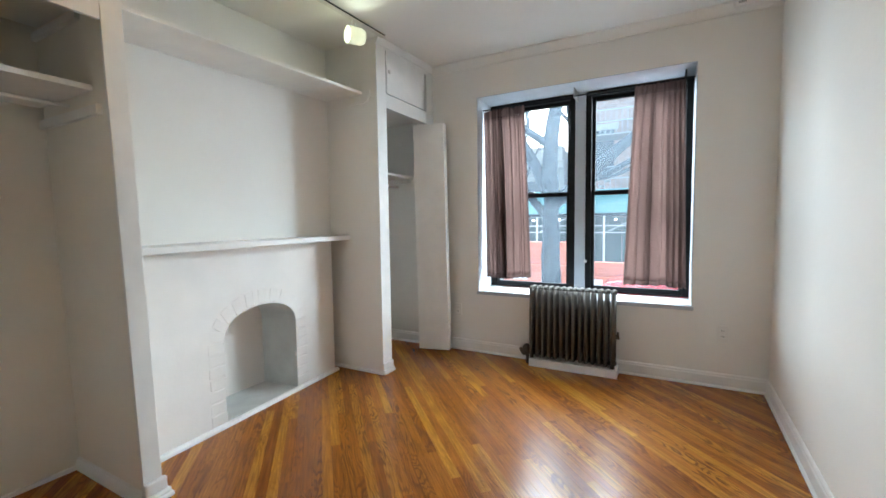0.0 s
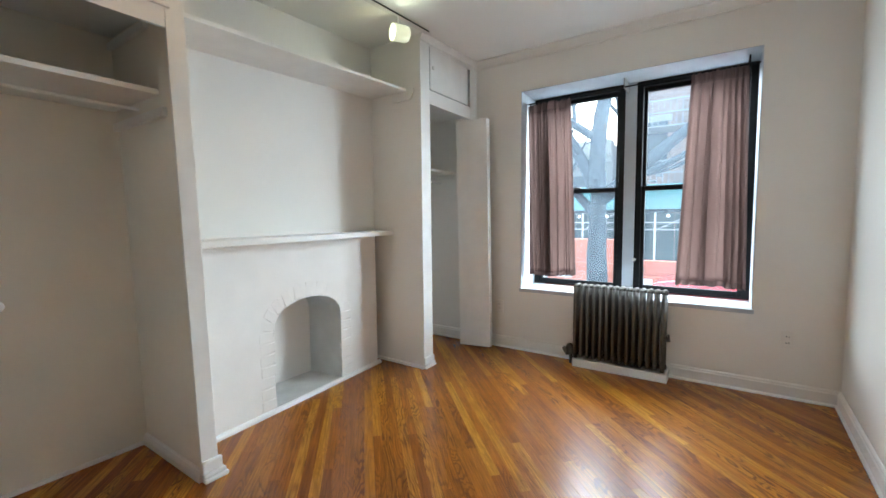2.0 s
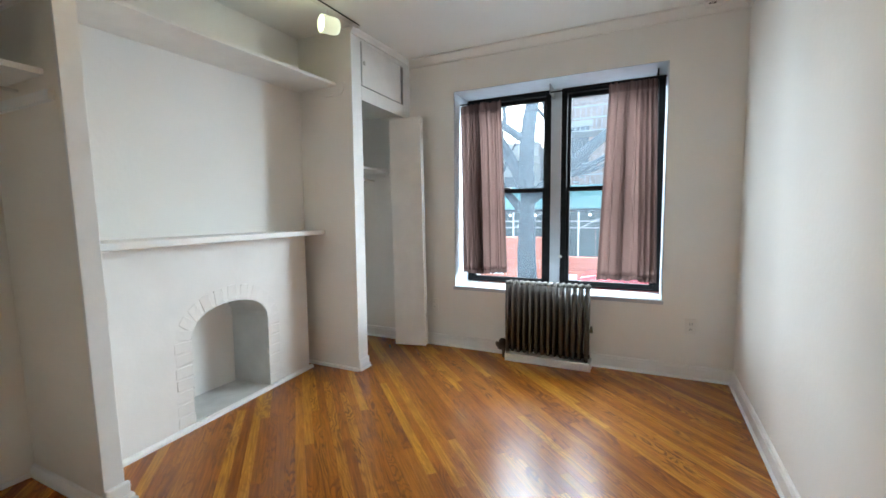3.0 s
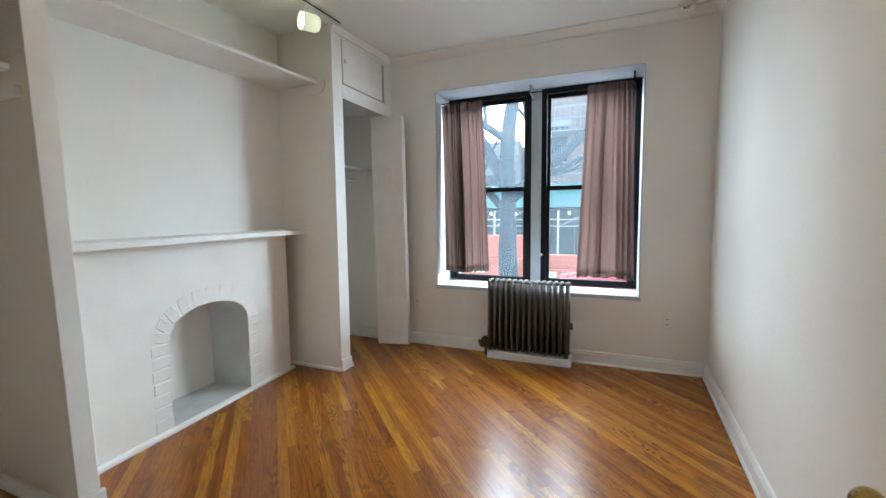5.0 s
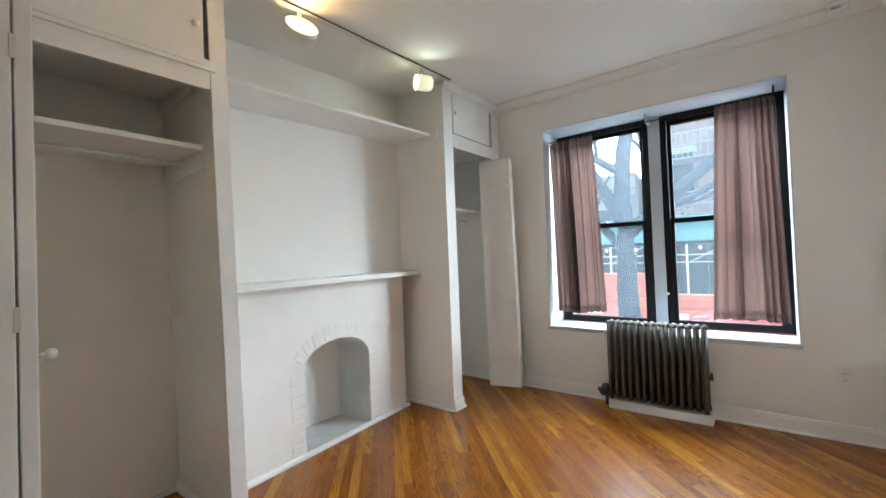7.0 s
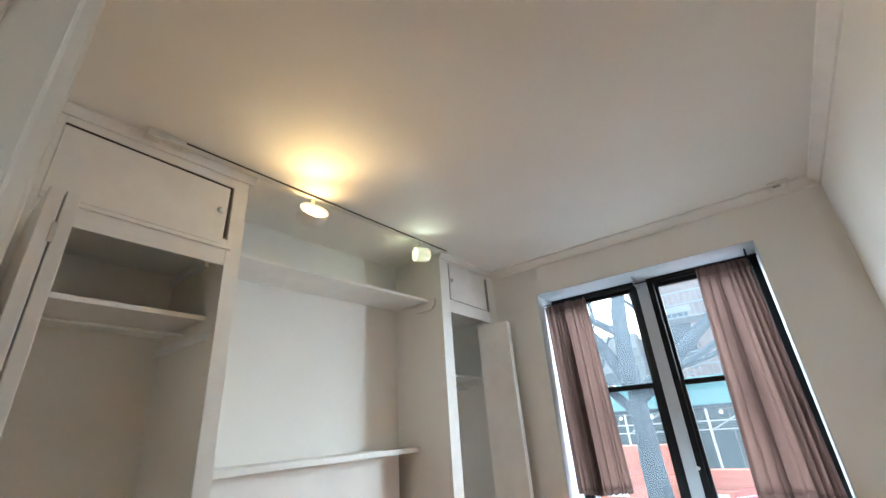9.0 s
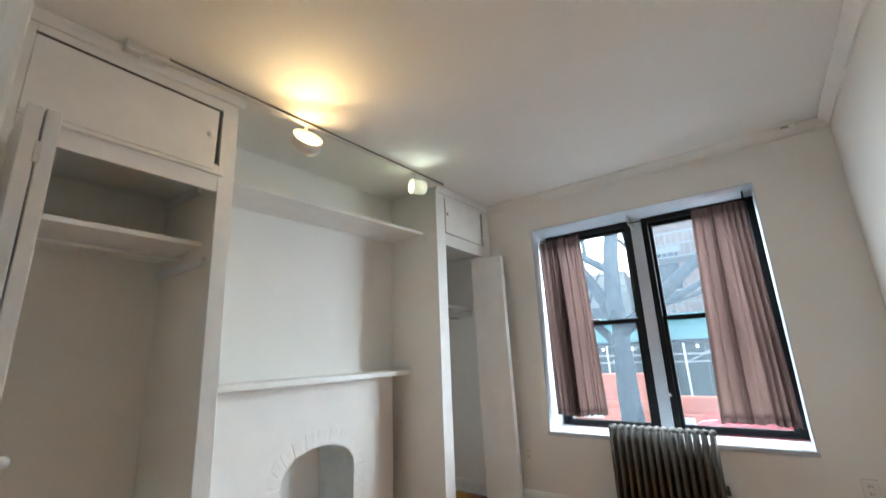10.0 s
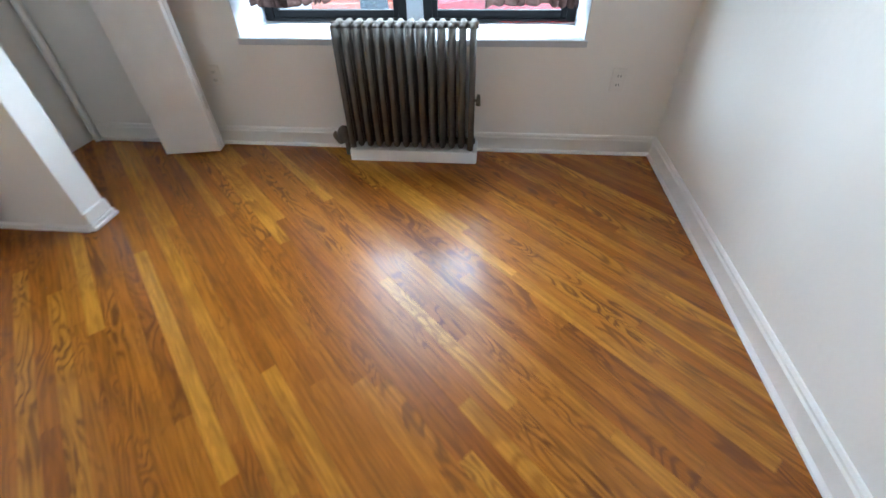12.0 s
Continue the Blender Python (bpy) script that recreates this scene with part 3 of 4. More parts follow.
# ---------- closets ----------
def closet_left():
    c = thing("closet", "white painted open built-in closet with shelf and rail", "closet", (XF, 0.38, 0))

    def sub(nm, bm, mat=TRIM, parent=c, lab=""):
        bmesh.ops.translate(bm, vec=-c.location, verts=bm.verts)
        return part(nm, bm, mat, parent, lab)

    zc = 2.79
    def lean(bm):
        for v in bm.verts:
            v.co.y += 0.05 * (1 - v.co.z / 2.3)
        return bm

    sub("partition", lean(boxes((-2.72, XF - 0.018, 1.250, 1.316, 0, zc))), CREAM)
    sub("post", lean(boxes((XF - 0.018, XF, 1.240, 1.321, 0, zc), bevel=0.003)))
    sub("stile", boxes((XF - 0.018, XF, YS + 0.002, 0.50, 0, zc), bevel=0.003))
    sub("head", boxes((XF - 0.018, XF, 0.50, 1.242, 2.140, 2.285), bevel=0.003))
    sub("head_lining", boxes((-2.60, XF - 0.02, 0.40, 1.25, 2.25, 2.27)))
    sub("cabinet_rail", boxes((XF - 0.018, XF, 0.50, 1.242, 2.602, zc), bevel=0.003))
    sub("back", boxes((-2.66, XB, YS, 1.315, 0, zc)), CREAM, lab="off-white painted back wall, warm bounce in its colour")
    sub("moulding", boxes((XF, XF + 0.014, 0.50, 1.262, 2.226, 2.246), bevel=0.004))
    d = sub("cabinet_door", boxes((XF - 0.016, XF + 0.004, 0.50, 1.215, 2.252, 2.588), bevel=0.004))
    k = sub("knob", tube(bmesh.new(), (XF, 1.176, 2.43), (XF + 0.02, 1.176, 2.43), 0.007), parent=d)
    bm = bmesh.new()
    bmesh.ops.create_uvsphere(bm, u_segments=12, v_segments=8, radius=0.018, matrix=Matrix.Translation((XF + 0.026, 1.172, 2.43)))
    smooth(sub("knob", bm, parent=d))
    # Dark sheet behind the door paints the shade in its gap.
    sub("gap", boxes((XF - 0.017, XF - 0.002, 0.50, 1.229, 2.30, 2.601)), DARK)
    sub("shelf", boxes((XB, -2.09, 0.40, 1.25, 1.872, 1.897), bevel=0.003))
    sub("cleat", boxes((XB, -2.045, 1.238, 1.262, 1.768, 1.81), bevel=0.002))
    sub("cleat", boxes((XB, -2.17, 1.232, 1.256, 2.19, 2.225), bevel=0.002))
    sub("hanging_rail", tube(bmesh.new(), (-2.30, 0.40, 1.834), (-2.30, 1.24, 1.834), 0.008))
    sub("side_base", extrude_profile([(0, 0), (0.022, 0), (0.020, 0.03), (0.012, 0.055), (0, 0.06)], (XB, 1.298, 0), (XF - 0.01, 1.298, 0), (0, -1, 0)))
    sub("back_base", extrude_profile([(0, 0), (0.012, 0), (0.01, 0.02), (0, 0.022)], (XB, YS, 0), (XB, 1.295, 0), (1, 0, 0)))
    sub("plinth_block", boxes((XF - 0.01, XF + 0.036, 1.286, 1.405, 0, 0.024), (XF - 0.008, XF + 0.028, 1.286, 1.396, 0.022, 0.045), (XF - 0.008, XF + 0.018, 1.286, 1.384, 0.043, 0.105), bevel=0.009))
    return c


def closet_right():
    c = thing("closet", "narrow white painted built-in closet with open bifold door", "closet", (XF, 3.11, 0))

    def sub(nm, bm, mat=TRIM, parent=c, lab=""):
        bmesh.ops.translate(bm, vec=-c.location, verts=bm.verts)
        return part(nm, bm, mat, parent, lab)

    zc = 2.86
    sub("partition", boxes((-2.72, XF - 0.018, 3.112, 3.20, 0, zc)), WALL)
    sub("post", boxes((XF - 0.018, XF, 3.11, 3.238, 0, zc), bevel=0.003))
    sub("stile", boxes((XF - 0.018, XF, 3.908, YN, 0, zc), bevel=0.003))
    sub("head", boxes((XF - 0.018, XF, 3.238, 3.908, 2.243, 2.36), bevel=0.003))
    sub("cabinet_rail", boxes((XF - 0.018, XF, 3.238, 3.908, 2.71, zc), bevel=0.003))
    sub("head_lining", boxes((-2.70, XF - 0.02, 3.20, YN, 2.30, 2.32)))
    sub("back", boxes((-2.72, -2.69, 3.2, YN, 0, zc)), WALL)
    d = sub("cabinet_door", boxes((XF - 0.016, XF + 0.006, 3.244, 3.857, 2.364, 2.706), bevel=0.003))
    # Dark sheet that shows as shade around the door edge.
    sub("gap", boxes((XF - 0.017, XF - 0.002, 3.2385, 3.864, 2.362, 2.709)), DARK)
    sub("latch", boxes((XF + 0.004, XF + 0.02, 3.262, 3.282, 2.53, 2.56), bevel=0.003), TRACKW, d)
    sub("riser_pipe", tube(bmesh.new(), (-2.645, YN - 0.03, 0.0), (-2.645, YN - 0.03, 2.30), 0.022), TRIM)
    sub("shelf", boxes((-2.69, -2.22, 3.20, YN, 1.735, 1.757), bevel=0.003))
    sub("cleat", boxes((-2.69, -2.25, YN - 0.02, YN, 1.69, 1.732), bevel=0.002))
    sub("hanging_rail", tube(bmesh.new(), (-2.42, 3.20, 1.66), (-2.42, YN, 1.66), 0.012))
    sub("side_base", extrude_profile([(0, 0), (0.02, 0), (0.016, 0.02), (0, 0.024)], (-2.52, 3.11, 0), (XF, 3.11, 0), (0, -1, 0)))
    sub("plinth_block", boxes((XF - 0.01, XF + 0.03, 3.098, 3.25, 0, 0.022), (XF - 0.008, XF + 0.022, 3.101, 3.247, 0.02, 0.04), (XF - 0.008, XF + 0.014, 3.105, 3.243, 0.038, 0.095), bevel=0.007))
    return c


closet_left()
closet_right()


def bifold(name, hinge, direction, width, thick, z1, side, label, knob_z=None, lean=0.0, gap=0.005):
    """Two leaves folded against one another, standing out from hinge along direction. side: +1 or -1, the way the second leaf lies."""
    d = Vector((*direction, 0)).normalized()
    nrm = Vector((-d.y, d.x, 0)) * side
    ob = thing(name, label, "bifold door", (*hinge, 0.018))
    ang = math.atan2(d.y, d.x)
    ob.rotation_euler = (0, -lean, ang)
    s = side
    a = part("leaf", boxes((0, width, min(0, s * thick), max(0, s * thick), 0, z1), bevel=0.004), TRIM, ob)
    g = gap
    b = part("leaf", boxes((0, width, min(s * (thick + g), s * (2 * thick + g)), max(s * (thick + g), s * (2 * thick + g)), 0, z1), bevel=0.004), TRIM, ob)
    for z in (0.24, z1 - 0.20, 1.10):
        part("hinge", boxes((width, width + 0.005, min(s * (thick - 0.006), s * (thick + g + 0.006)), max(s * (thick - 0.006), s * (thick + g + 0.006)), z, z + 0.075), bevel=0.002), TRACKW, ob)
    if knob_z:
        y0 = s * (2 * thick + g)
        bm = tube(bmesh.new(), (width - 0.03, y0, knob_z), (width - 0.03, y0 + s * 0.024, knob_z), 0.008)
        bmesh.ops.create_uvsphere(bm, u_segments=12, v_segments=8, radius=0.017, matrix=Matrix.Translation((width - 0.03, y0 + s * 0.032, knob_z)))
        smooth(part("knob", bm, TRIM, b))
    return ob


bifold("bifold_door", (XF + 0.008, 0.494), (1, 0.0), 0.33, 0.041, 2.11, 1, "white painted bifold closet door folded open", 1.02)
bifold("bifold_door", (-2.047, 3.812), (0.312, 0.056), 0.316, 0.034, 2.20, 1, "white painted bifold closet door folded open beside the window", None, 0.014, 0.011)

# ---------- room door, open ----------
door = thing("room_door", "white painted room door standing open with brass knob", "door", (0.492, 0.385, 0.012))
part("leaf", boxes((0, 0.038, 0, 0.775, 0, 2.04), bevel=0.003), TRIM, door)
bm = tube(bmesh.new(), (-0.004, 0.715, 0.86), (0.0, 0.715, 0.86), 0.034, n=24)
tube(bm, (-0.045, 0.715, 0.86), (0.0, 0.715, 0.86), 0.012, n=16)
bmesh.ops.create_uvsphere(bm, u_segments=20, v_segments=12, radius=0.029, matrix=Matrix.Translation((-0.055, 0.715, 0.86)) @ Matrix.Diagonal((0.8, 1, 1, 1)))
smooth(part("knob", bm, BRASS, door, "aged brass knob"))
part("latch_plate", boxes((0.006, 0.032, 0.7755, 0.778, 0.88, 0.98), bevel=0.0005), BRASS, door)


# ---------- track lights ----------
WARM, COOL = glow("warm_bulb", (1.0, 0.66, 0.30), 9), glow("cool_bulb", (0.96, 1.0, 0.72), 6)
FROST = glow("frosted_glass_shade", (0.88, 0.92, 0.66), 0.24)
TX = -1.90
track = thing("light_track", "white ceiling light track with dark slot", "light track", (TX, 0.78, ceil_z(0.78)))
bm = boxes((-0.018, 0.018, 0.14, 2.34, -0.022, -0.001), bevel=0.002)
for v in bm.verts:
    v.co.z += 0.034 * v.co.y
part("rail", bm, TRACKW, track)
bm = boxes((0.0182, 0.0192, 0.15, 2.33, -0.016, -0.006))
for v in bm.verts:
    v.co.z += 0.034 * v.co.y
part("slot", bm, DARK, track)
bm = boxes((-0.026, 0.026, -0.02, 0.045, -0.046, -0.001), (-0.022, 0.022, 0.045, 0.15, -0.034, -0.001), (-0.014, 0.014, 0.15, 0.22, -0.027, -0.0225), bevel=0.004)
for v in bm.verts:
    v.co.z += 0.034 * v.co.y
part("feed_box", bm, TRACKW, track)


def spot(y, aim, throw, bulb, energy, colour, size, deep, shell, label):
    z = ceil_z(y) - 0.024
    ob = thing("track_spotlight", label, "spotlight", (TX, y, z), group="ceiling track spotlights")
    part("stem", tube(bmesh.new(), (0, 0, 0.002), (0, 0, -0.085), 0.011), TRACKW, ob)
    a = Vector(aim).normalized()
    c = Vector((0, 0, -0.07 - 0.6 * size))
    m = Matrix.Translation(c) @ a.to_track_quat("Z", "Y").to_matrix().to_4x4()
    prof = [(size * r, h) for r, h in ((0.0, -deep), (0.5, 0.001 - deep), (0.82, 0.010 - deep), (0.97, 0.035 - deep), (1.0, 0.050), (0.95, 0.050), (0.90, -0.010), (0.0, -0.030))]
    bm = bmesh.new()
    seg = 24
    rings = [[bm.verts.new(m @ Vector((r * math.cos(6.2832 * i / seg), r * math.sin(6.2832 * i / seg), h))) for i in range(seg)] for r, h in prof]
    for p, q in zip(rings, rings[1:]):
        for i in range(seg):
            bm.faces.new((p[i], p[(i + 1) % seg], q[(i + 1) % seg], q[i]))
    bmesh.ops.remove_doubles(bm, verts=bm.verts, dist=1e-5)
    bmesh.ops.recalc_face_normals(bm, faces=bm.faces)
    smooth(part("housing", bm, shell, ob))
    bm = bmesh.new()
    bmesh.ops.create_uvsphere(bm, u_segments=16, v_segments=10, radius=size * 0.72, matrix=m @ Matrix.Translation((0, 0, 0.024)) @ Matrix.Diagonal((1, 1, 0.55, 1)))
    smooth(part("bulb", bm, bulb, ob))
    lamp = new("track_bulb_light", bpy.data.lights.new("track_bulb_light", "SPOT"))
    lamp.data.energy, lamp.data.color, lamp.data.spot_size, lamp.data.spot_blend, lamp.data.shadow_soft_size = energy, colour, radians(172), 1.0, 0.05
    t = Vector(throw).normalized()
    lamp.matrix_world = look(Vector((TX, y, z)) + c + t * 0.1, Vector((TX, y, z)) + c + t * 0.2)
    return ob


spot(1.70, (0.74, -0.22, 0.54), (0.80, -0.45, -0.32), WARM, 11, (1.0, 0.66, 0.28), 0.092, 0.050, TRACKW, "white track spotlight with a warm glowing bulb")
spot(2.76, (-0.40, -0.80, -0.04), (0.8, -0.5, 0.1), COOL, 0.7, (0.90, 1.0, 0.78), 0.060, 0.085, FROST, "pale frosted track spotlight with a cool glowing bulb")


# ---------- small fixtures ----------
def outlet(at, label):
    ob = thing("wall_outlet", label, "outlet", at, group="wall outlets")
    part("plate", boxes((-0.037, 0.037, -0.008, 0.0, -0.059, 0.059), bevel=0.003), PLASTIC, ob)
    for dz in (-0.022, 0.022):
        f = part("socket", boxes((-0.017, 0.017, -0.0105, -0.0078, dz - 0.014, dz + 0.014), bevel=0.003), PLASTIC, ob)
        for dx in (-0.007, 0.007):
            part("slot", boxes((dx - 0.0015, dx + 0.0015, -0.0112, -0.0106, dz - 0.006, dz + 0.006)), DARK, f)


outlet((-1.712, YN, 0.405), "ivory plastic double wall outlet")
outlet((0.503, YN, 0.415), "ivory plastic double wall outlet")
sm = thing("smoke_detector", "small white plastic detector at the crown moulding", "detector", (0.555, 3.945, ceil_z(3.945)))
part("base", boxes((-0.062, 0.062, -0.034, 0.03, -0.022, -0.001), bevel=0.006), PLASTIC, sm)
part("housing", boxes((-0.054, 0.054, -0.030, 0.03, -0.060, -0.0225), bevel=0.011), PLASTIC, sm)
part("grille", boxes((-0.034, 0.012, -0.0315, -0.0305, -0.046, -0.042), (-0.034, 0.012, -0.0315, -0.0305, -0.038, -0.034)), DARK, sm)

# ---------- street outside ----------
ASPHALT = material("asphalt", (0.055, 0.056, 0.06), 0.85, mottle=0.25, scale=2, bump=0.3, bump_scale=80)
CONCRETE = material("sidewalk_concrete", (0.36, 0.35, 0.33), 0.85, mottle=0.15, scale=1.5, bump=0.2, bump_scale=60)
BRICKW = material("far_brick", (0.40, 0.25, 0.20), 0.85, mottle=0.25, scale=6, bump=0.3, bump_scale=30)
STONE = material("pale_limestone", (0.48, 0.44, 0.38), 0.8, mottle=0.1, scale=3)
PANE = material("far_window_glass", (0.05, 0.06, 0.075), 0.12, mottle=0.2, scale=2)
TEAL = material("teal_plywood", (0.07, 0.18, 0.19), 0.55, mottle=0.12, scale=1.5)
HOARD = material("dark_green_plywood", (0.045, 0.075, 0.070), 0.6, mottle=0.2, scale=1.2)
POLE = material("galvanised_pole", (0.42, 0.42, 0.41), 0.45, metal=0.5, mottle=0.1, scale=6)
ORANGE = material("orange_plastic", (0.58, 0.15, 0.07), 0.5, mottle=0.1, scale=4)
WHITEP = material("white_barrier_plastic", (0.75, 0.73, 0.70), 0.5, mottle=0.08, scale=4)
CARRED = material("red_car_paint", (0.50, 0.02, 0.025), 0.25, mottle=0.03, coat=0.8)
CARGLASS = material("car_glass", (0.03, 0.035, 0.04), 0.05, mottle=0.05)
RUBBER = material("tyre_rubber", (0.02, 0.02, 0.02), 0.8)
# Bark colour darkened to near black, putting backlit shade on the trunk.
BARK = material("darkened_bark", (0.012, 0.015, 0.019), 0.9, mottle=0.35, scale=9, bump=0.35, bump_scale=18)
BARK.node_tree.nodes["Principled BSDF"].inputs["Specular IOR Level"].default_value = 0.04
GZ = -0.80
structure("ground", boxes((-90, 90, 4.42, 160, GZ - 0.4, GZ)), ASPHALT, "grey asphalt street and ground")
structure("pavement_1", boxes((-60, 60, 4.42, 8.1, GZ - 0.05, GZ + 0.14), bevel=0.01), CONCRETE, "concrete sidewalk in front of the window")
structure("pavement_2", boxes((-60, 60, 14.6, 19.0, GZ - 0.05, GZ + 0.14), bevel=0.01), CONCRETE, "concrete sidewalk across the street")


def tree(at, seed):
    rnd = random.Random(seed)
    ob = thing("tree", "bare grey street tree with forked limbs", "tree", at)
    wood, twigs = bmesh.new(), bmesh.new()

    def limb(p, d, r, ln, depth):
        bm = wood if depth < 3 else twigs
        steps = 6
        q = Vector(p)
        prev = None
        for i in range(steps + 1):
            rr = r * (1 - 0.42 * i / steps)
            m = Matrix.Translation(q) @ d.to_track_quat("Z", "Y").to_matrix().to_4x4()
            k = 10 if depth < 2 else 6
            ring = [bm.verts.new(m @ Vector((rr * math.cos(6.2832 * j / k) * rnd.uniform(0.92, 1.08), rr * math.sin(6.2832 * j / k), 0))) for j in range(k)]
            if prev:
                for j in range(k):
                    bm.faces.new((prev[j], prev[(j + 1) % k], ring[(j + 1) % k], ring[j]))
            prev = ring
            if depth and depth < 5 and i in (2, 4) and r > 0.008:
                side = Vector((rnd.uniform(-1, 1), rnd.uniform(-0.5, 0.8), rnd.uniform(-0.1, 0.9))).normalized()
                limb(q, (d * 0.55 + side * 0.8).normalized(), rr * 0.55, ln * rnd.uniform(0.5, 0.75), depth + 1)
            last = q
            q = q + d * (ln / steps)
            bend = 0.12 if depth else 0.03
            d = (d + Vector((rnd.uniform(-bend, bend), rnd.uniform(-bend, bend), rnd.uniform(-0.02, bend)))).normalized()
        q = last
        if 0 < depth < 5 and r > 0.006:
            for s in (-1, 1):
                side = Vector((s * rnd.uniform(0.3, 0.7), rnd.uniform(-0.1, 0.5), 0.35))
                limb(q, (d + side).normalized(), r * 0.56, ln * rnd.uniform(0.55, 0.75), depth + 1)

    limb((0, 0, -0.05), Vector((-0.05, 0.02, 1)).normalized(), 0.20, 2.75, 0)
    limb((-0.13, 0.05, 2.45), Vector((-0.42, 0.1, 0.88)).normalized(), 0.115, 1.7, 1)
    limb((-0.12, 0.05, 2.55), Vector((0.10, 0.08, 1)).normalized(), 0.152, 2.0, 1)
    limb((-0.06, 0.03, 2.2), Vector((0.75, 0.35, 0.62)).normalized(), 0.130, 2.2, 1)
    limb((-0.05, 0.03, 1.9), Vector((-0.62, 0.3, 0.72)).normalized(), 0.080, 1.6, 2)
    limb((0.02, 0.05, 2.35), Vector((0.92, 0.3, 0.40)).normalized(), 0.070, 2.0, 2)
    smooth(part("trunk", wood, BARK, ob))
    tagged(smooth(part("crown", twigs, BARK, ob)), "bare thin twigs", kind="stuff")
    return ob


tree((-1.56, 7.45, GZ + 0.14), 4)


def building(x0, x1, y, z1, storeys, bays, mat, label):
    ob = thing("apartment_building", label, "building", ((x0 + x1) / 2, y, GZ))
    o = Vector(ob.location)

    def sub(nm, bm, m, parent=ob):
        bmesh.ops.translate(bm, vec=-o, verts=bm.verts)
        return part(nm, bm, m, parent)

    sub("wall", boxes((x0, x1, y, y + 8, GZ, z1)), mat)
    sub("cornice", boxes((x0, x1, y - 0.4, y + 0.3, z1 - 0.5, z1 + 0.15), (x0, x1, y - 0.25, y, z1 - 0.8, z1 - 0.5), bevel=0.05), STONE)
    sh = (z1 - 1.0 - GZ) / storeys
    bw = (x1 - x0) / bays
    for s in range(storeys):
        for b in range(bays):
            cx = x0 + (b + 0.5) * bw
            z = GZ + s * sh + sh * 0.3
            w = sub("window", boxes((cx - 0.55, cx + 0.55, y - 0.05, y + 0.02, z, z + sh * 0.55), (cx - 0.55, cx + 0.55, y - 0.07, y - 0.045, z + sh * 0.27, z + sh * 0.29)), PANE)
            sub("sill", boxes((cx - 0.7, cx + 0.7, y - 0.16, y, z - 0.14, z)), STONE, w)
            sub("lintel", boxes((cx - 0.7, cx + 0.7, y - 0.1, y, z + sh * 0.55, z + sh * 0.55 + 0.25)), STONE, w)
    return ob, sub


b1, sub1 = building(-3.6, 9.0, 19.0, 9.6, 3, 5, BRICKW, "red brick building with stone sills across the street")
fe = thing("fire_escape", "pale metal fire escape on the brick building", "fire escape", (-1.2, 18.3, 0))
for z in (2.4, 4.6):
    part("landing", boxes((-1.6, 1.6, -0.6, 0.7, z - 0.05, z), bevel=0.01), POLE, fe)
    for h in (0.45, 0.9):
        part("rail", boxes((-1.6, 1.6, -0.6, -0.57, z + h, z + h + 0.04)), POLE, fe)
    bm = bmesh.new()
    for i in range(17):
        box(bm, -1.6 + i * 0.2, -1.58 + i * 0.2, -0.6, -0.58, z, z + 0.9)
    part("balusters", bm, POLE, fe)
bm = bmesh.new()
for i in range(11):
    box(bm, -1.3 + i * 0.22, -1.1 + i * 0.22, -0.4, 0.3, 2.4 + i * 0.2, 2.44 + i * 0.2)
part("stair", bm, POLE, fe)
building(9.2, 24, 19.0, 9.5, 3, 6, STONE, "pale stone apartment building across the street")
building(-24, -3.9, 19.4, 4.4, 2, 9, STONE, "pale stone apartment building across the street")

shed = thing("sidewalk_shed", "teal plywood sidewalk shed on pale metal posts", "scaffold", (0, 15.2, GZ))
part("parapet", boxes((-9, 9, -0.05, 0.0, 2.3, 3.1), bevel=0.01), TEAL, shed)
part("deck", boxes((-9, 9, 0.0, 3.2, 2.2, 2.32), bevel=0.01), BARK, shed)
for i in range(8):
    x = -8.6 + i * 2.3
    part("post", tube(bmesh.new(), (x, 0.05, 0.14), (x, 0.05, 2.2), 0.032), POLE, shed)
    part("brace", tube(bmesh.new(), (x, 0.05, 1.6), (x + 1.15, 0.05, 2.2), 0.018), POLE, shed)
part("ledger", boxes((-8.8, 8.8, 0.02, 0.06, 1.85, 1.885)), POLE, shed)
part("ledger", boxes((-8.8, 8.8, 0.02, 0.06, 1.62, 1.65)), POLE, shed)
bm = bmesh.new()
for i in range(15):
    tube(bm, (-8.6 + i * 1.15, 0.03, 1.635), (-8.6 + (i + 1) * 1.15, 0.03, 1.87), 0.008, n=6)
    tube(bm, (-8.6 + i * 1.15, 0.03, 1.87), (-8.6 + (i + 1) * 1.15, 0.03, 1.635), 0.008, n=6)
part("lattice", bm, HOARD, shed)
for i in range(14):
    part("hoarding_panel", boxes((-8.9 + i * 1.25, -7.67 + i * 1.25, 3.3, 3.34, 0.14, 2.18), bevel=0.006), HOARD, shed)
SHEDLAMP = glow("shed_bulb", (1.0, 0.97, 0.9), 2.5)
for i in range(9):
    bm = bmesh.new()
    bmesh.ops.create_uvsphere(bm, u_segments=10, v_segments=6, radius=0.042, matrix=Matrix.Translation((-4.2 + i * 0.95, 0.3, 2.08)))
    part("bulb", bm, SHEDLAMP, shed)


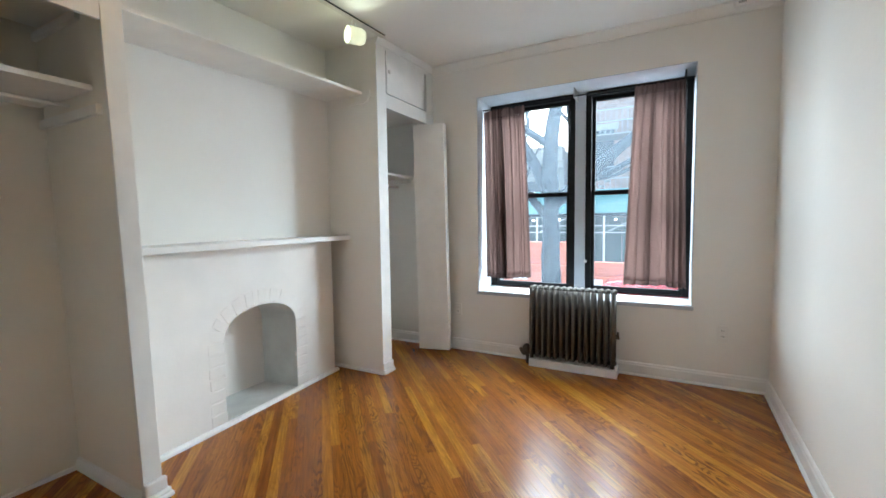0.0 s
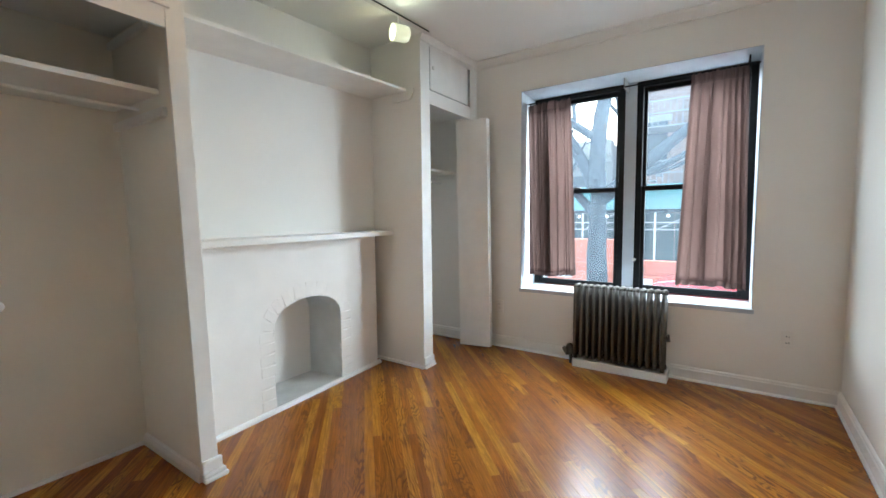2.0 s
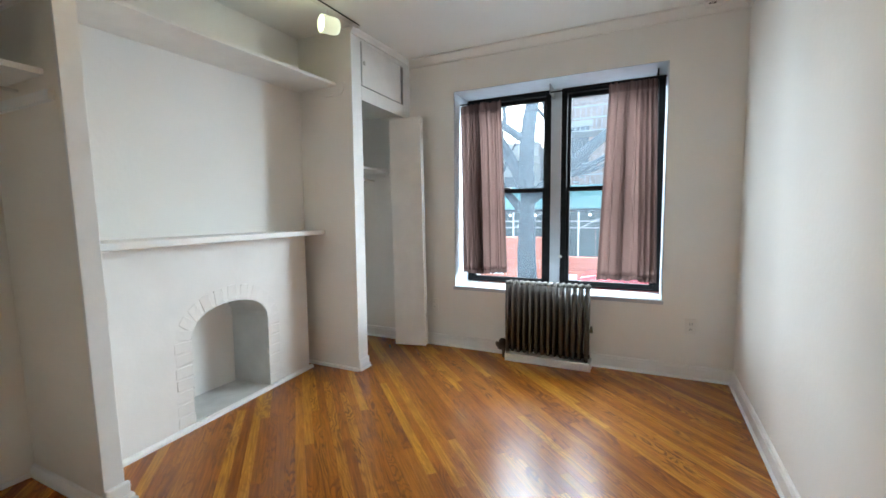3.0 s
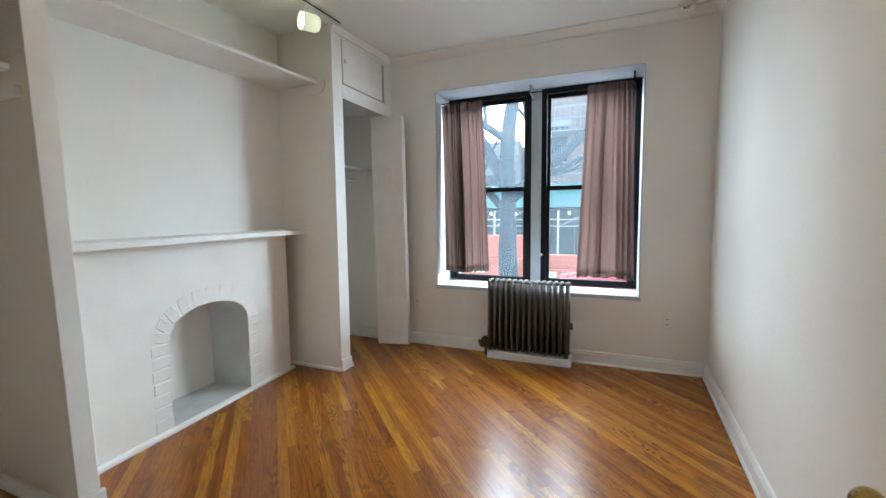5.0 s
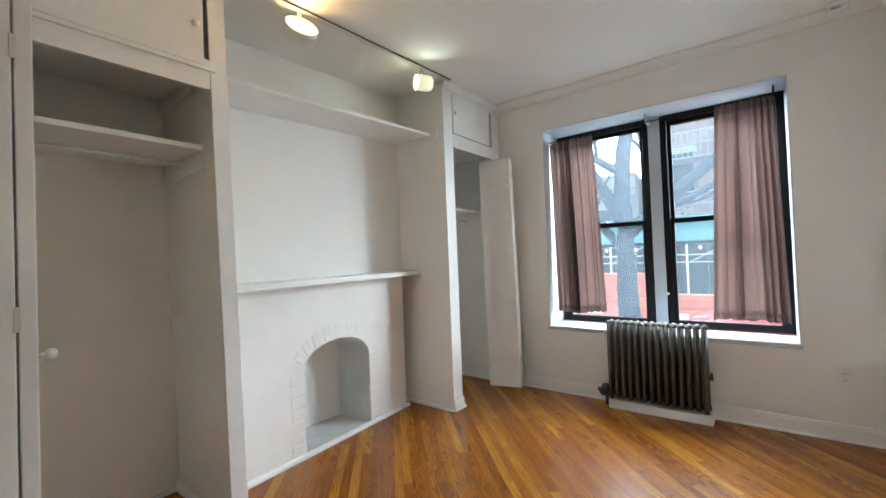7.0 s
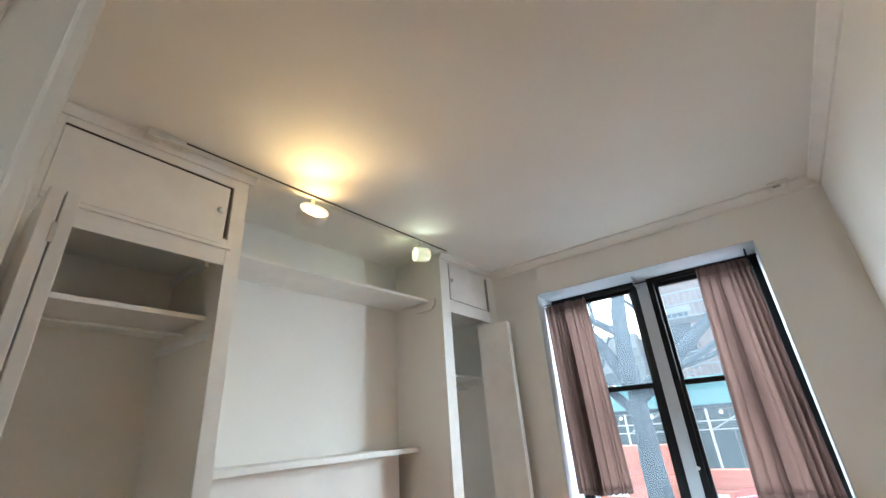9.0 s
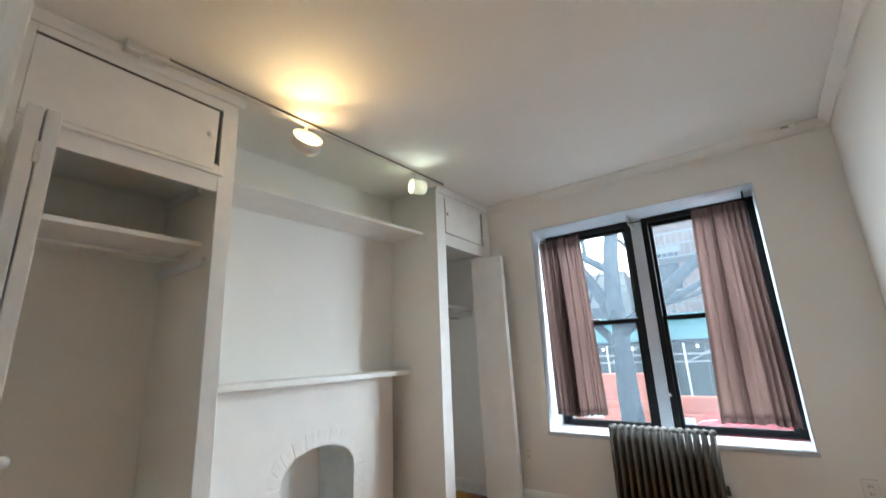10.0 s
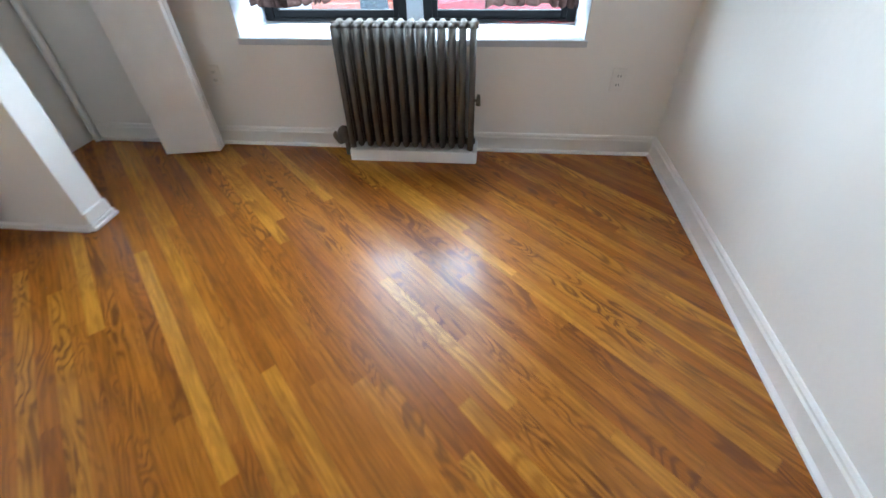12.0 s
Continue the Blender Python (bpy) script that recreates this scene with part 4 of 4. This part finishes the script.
def barrier(at, mat, high, label):
    """A water-filled road barrier: stepped body, forklift slots, recesses, a row of ribs."""
    ob = thing("road_barrier", label, "barrier", at, group="road barriers along the street")
    k = high / 1.05
    bm = boxes((-0.9, 0.9, -0.25, 0.25, 0, 0.22 * k), (-0.88, 0.88, -0.14, 0.14, 0.22 * k, 0.62 * k), (-0.85, 0.85, -0.09, 0.09, 0.62 * k, high), bevel=0.03)
    part("body", bm, mat, ob)
    for x in (-0.45, 0.45):
        part("recess", boxes((x - 0.25, x + 0.25, -0.147, -0.141, 0.32 * k, 0.55 * k), bevel=0.002), WHITEP if mat is not WHITEP else ORANGE, ob)
    for z in (0.70, 0.86):
        part("rib", boxes((-0.8, 0.8, -0.102, -0.091, z * k, (z + 0.05) * k), bevel=0.004), mat, ob)
    return ob


for x, y, high, mat in ((-6.7, 11.5, 1.5, ORANGE), (-4.82, 11.55, 1.5, WHITEP), (-3.0, 11.5, 1.5, ORANGE), (-1.1, 11.9, 0.96, ORANGE), (0.8, 11.9, 0.96, ORANGE), (2.7, 11.9, 0.96, WHITEP)):
    barrier((x, y, GZ), mat, high, "white plastic road barrier" if mat is WHITEP else "tall orange plastic road barrier" if high > 1 else "orange plastic road barrier")


def car(at):
    ob = thing("car", "red parked car at the kerb", "car", at)
    prof = [(-2.1, 0.30), (-2.12, 0.62), (-2.0, 0.80), (-1.15, 0.93), (-0.45, 1.40), (0.85, 1.42), (1.55, 1.0), (2.05, 0.92), (2.12, 0.55), (2.08, 0.30)]
    bm = bmesh.new()
    rings = []
    for y, k in ((-0.84, 0.92), (-0.88, 1.0), (0.88, 1.0), (0.84, 0.92)):
        rings.append([bm.verts.new((x * (0.985 if k < 1 else 1), y * (0.82 if z > 1.1 else 1), z)) for x, z in prof])
    for p, q in zip(rings, rings[1:]):
        for i in range(len(prof)):
            j = (i + 1) % len(prof)
            bm.faces.new((p[i], p[j], q[j], q[i]))
    bm.faces.new(rings[0]), bm.faces.new(rings[-1])
    bmesh.ops.recalc_face_normals(bm, faces=bm.faces)
    bmesh.ops.bevel(bm, geom=bm.edges[:], offset=0.05, segments=2, affect="EDGES")
    body = smooth(part("body", bm, CARRED, ob))
    part("side_window", boxes((-0.75, 0.9, -0.90, -0.70, 1.0, 1.30), bevel=0.03), CARGLASS, ob)
    bm = boxes((-1.06, -0.5, -0.62, 0.62, 0.96, 1.0))
    part("windscreen", bm, CARGLASS, ob)
    for x in (-1.3, 1.3):
        for y in (-0.82, 0.82):
            w = part("wheel", tube(bmesh.new(), (x, y - 0.1, 0.31), (x, y + 0.1, 0.31), 0.31, n=20), RUBBER, ob)
            part("rim", tube(bmesh.new(), (x, y - 0.11, 0.31), (x, y + 0.11, 0.31), 0.18, n=16), POLE, w)
    return ob


car((1.05, 9.35, GZ))

# ---------- floor boards ----------
def clip(poly, axis, limit, keep_less):
    out = []
    for i, p in enumerate(poly):
        q = poly[(i + 1) % len(poly)]
        ip, iq = (p[axis] <= limit) == keep_less, (q[axis] <= limit) == keep_less
        if ip:
            out.append(p)
        if ip != iq:
            t = (limit - p[axis]) / (q[axis] - p[axis])
            out.append((p[0] + t * (q[0] - p[0]), p[1] + t * (q[1] - p[1])))
    return out


PW, PG = 0.0515, 0.0003
rf = random.Random(11)
ang = radians(-45.0)
ca, sa = math.cos(ang), math.sin(ang)
cx, cy = -0.95, 2.1
rows_n = int(2.9 / PW)
for k in range(-rows_n, rows_n + 1):
    s = -3.0 - rf.uniform(0, 1.0)
    while s < 3.0:
        ln = rf.choice((0.7, 0.95, 1.2, 1.5, 1.9))
        u0, u1, v0, v1 = s + PG, s + ln - PG, k * PW + PG, (k + 1) * PW - PG
        s += ln
        poly = [(cx + u * ca - v * sa, cy + u * sa + v * ca) for u, v in ((u0, v0), (u1, v0), (u1, v1), (u0, v1))]
        for axis, lim, less in ((0, -2.70, False), (0, 0.85, True), (1, 0.10, False), (1, 4.05, True)):
            poly = clip(poly, axis, lim, less) if poly else poly
        if len(poly) < 3:
            continue
        mx, my = sum(p[0] for p in poly) / len(poly), sum(p[1] for p in poly) / len(poly)
        loc = [((p[0] - mx) * ca + (p[1] - my) * sa, -(p[0] - mx) * sa + (p[1] - my) * ca) for p in poly]
        lift = rf.uniform(-0.0003, 0.0)
        m = len(loc)
        verts = [(u, v, lift) for u, v in loc] + [(u, v, -0.012) for u, v in loc]
        faces = [tuple(range(m))] + [(i, m + i, m + (i + 1) % m, (i + 1) % m) for i in range(m)]
        me = bpy.data.meshes.new("plank")
        me.from_pydata(verts, [], faces)
        me.materials.append(PLANK)
        ob = new("plank", me)
        ob.parent = floor
        ob.matrix_basis = Matrix.Translation((mx, my, 0)) @ Matrix.Rotation(ang, 4, "Z")
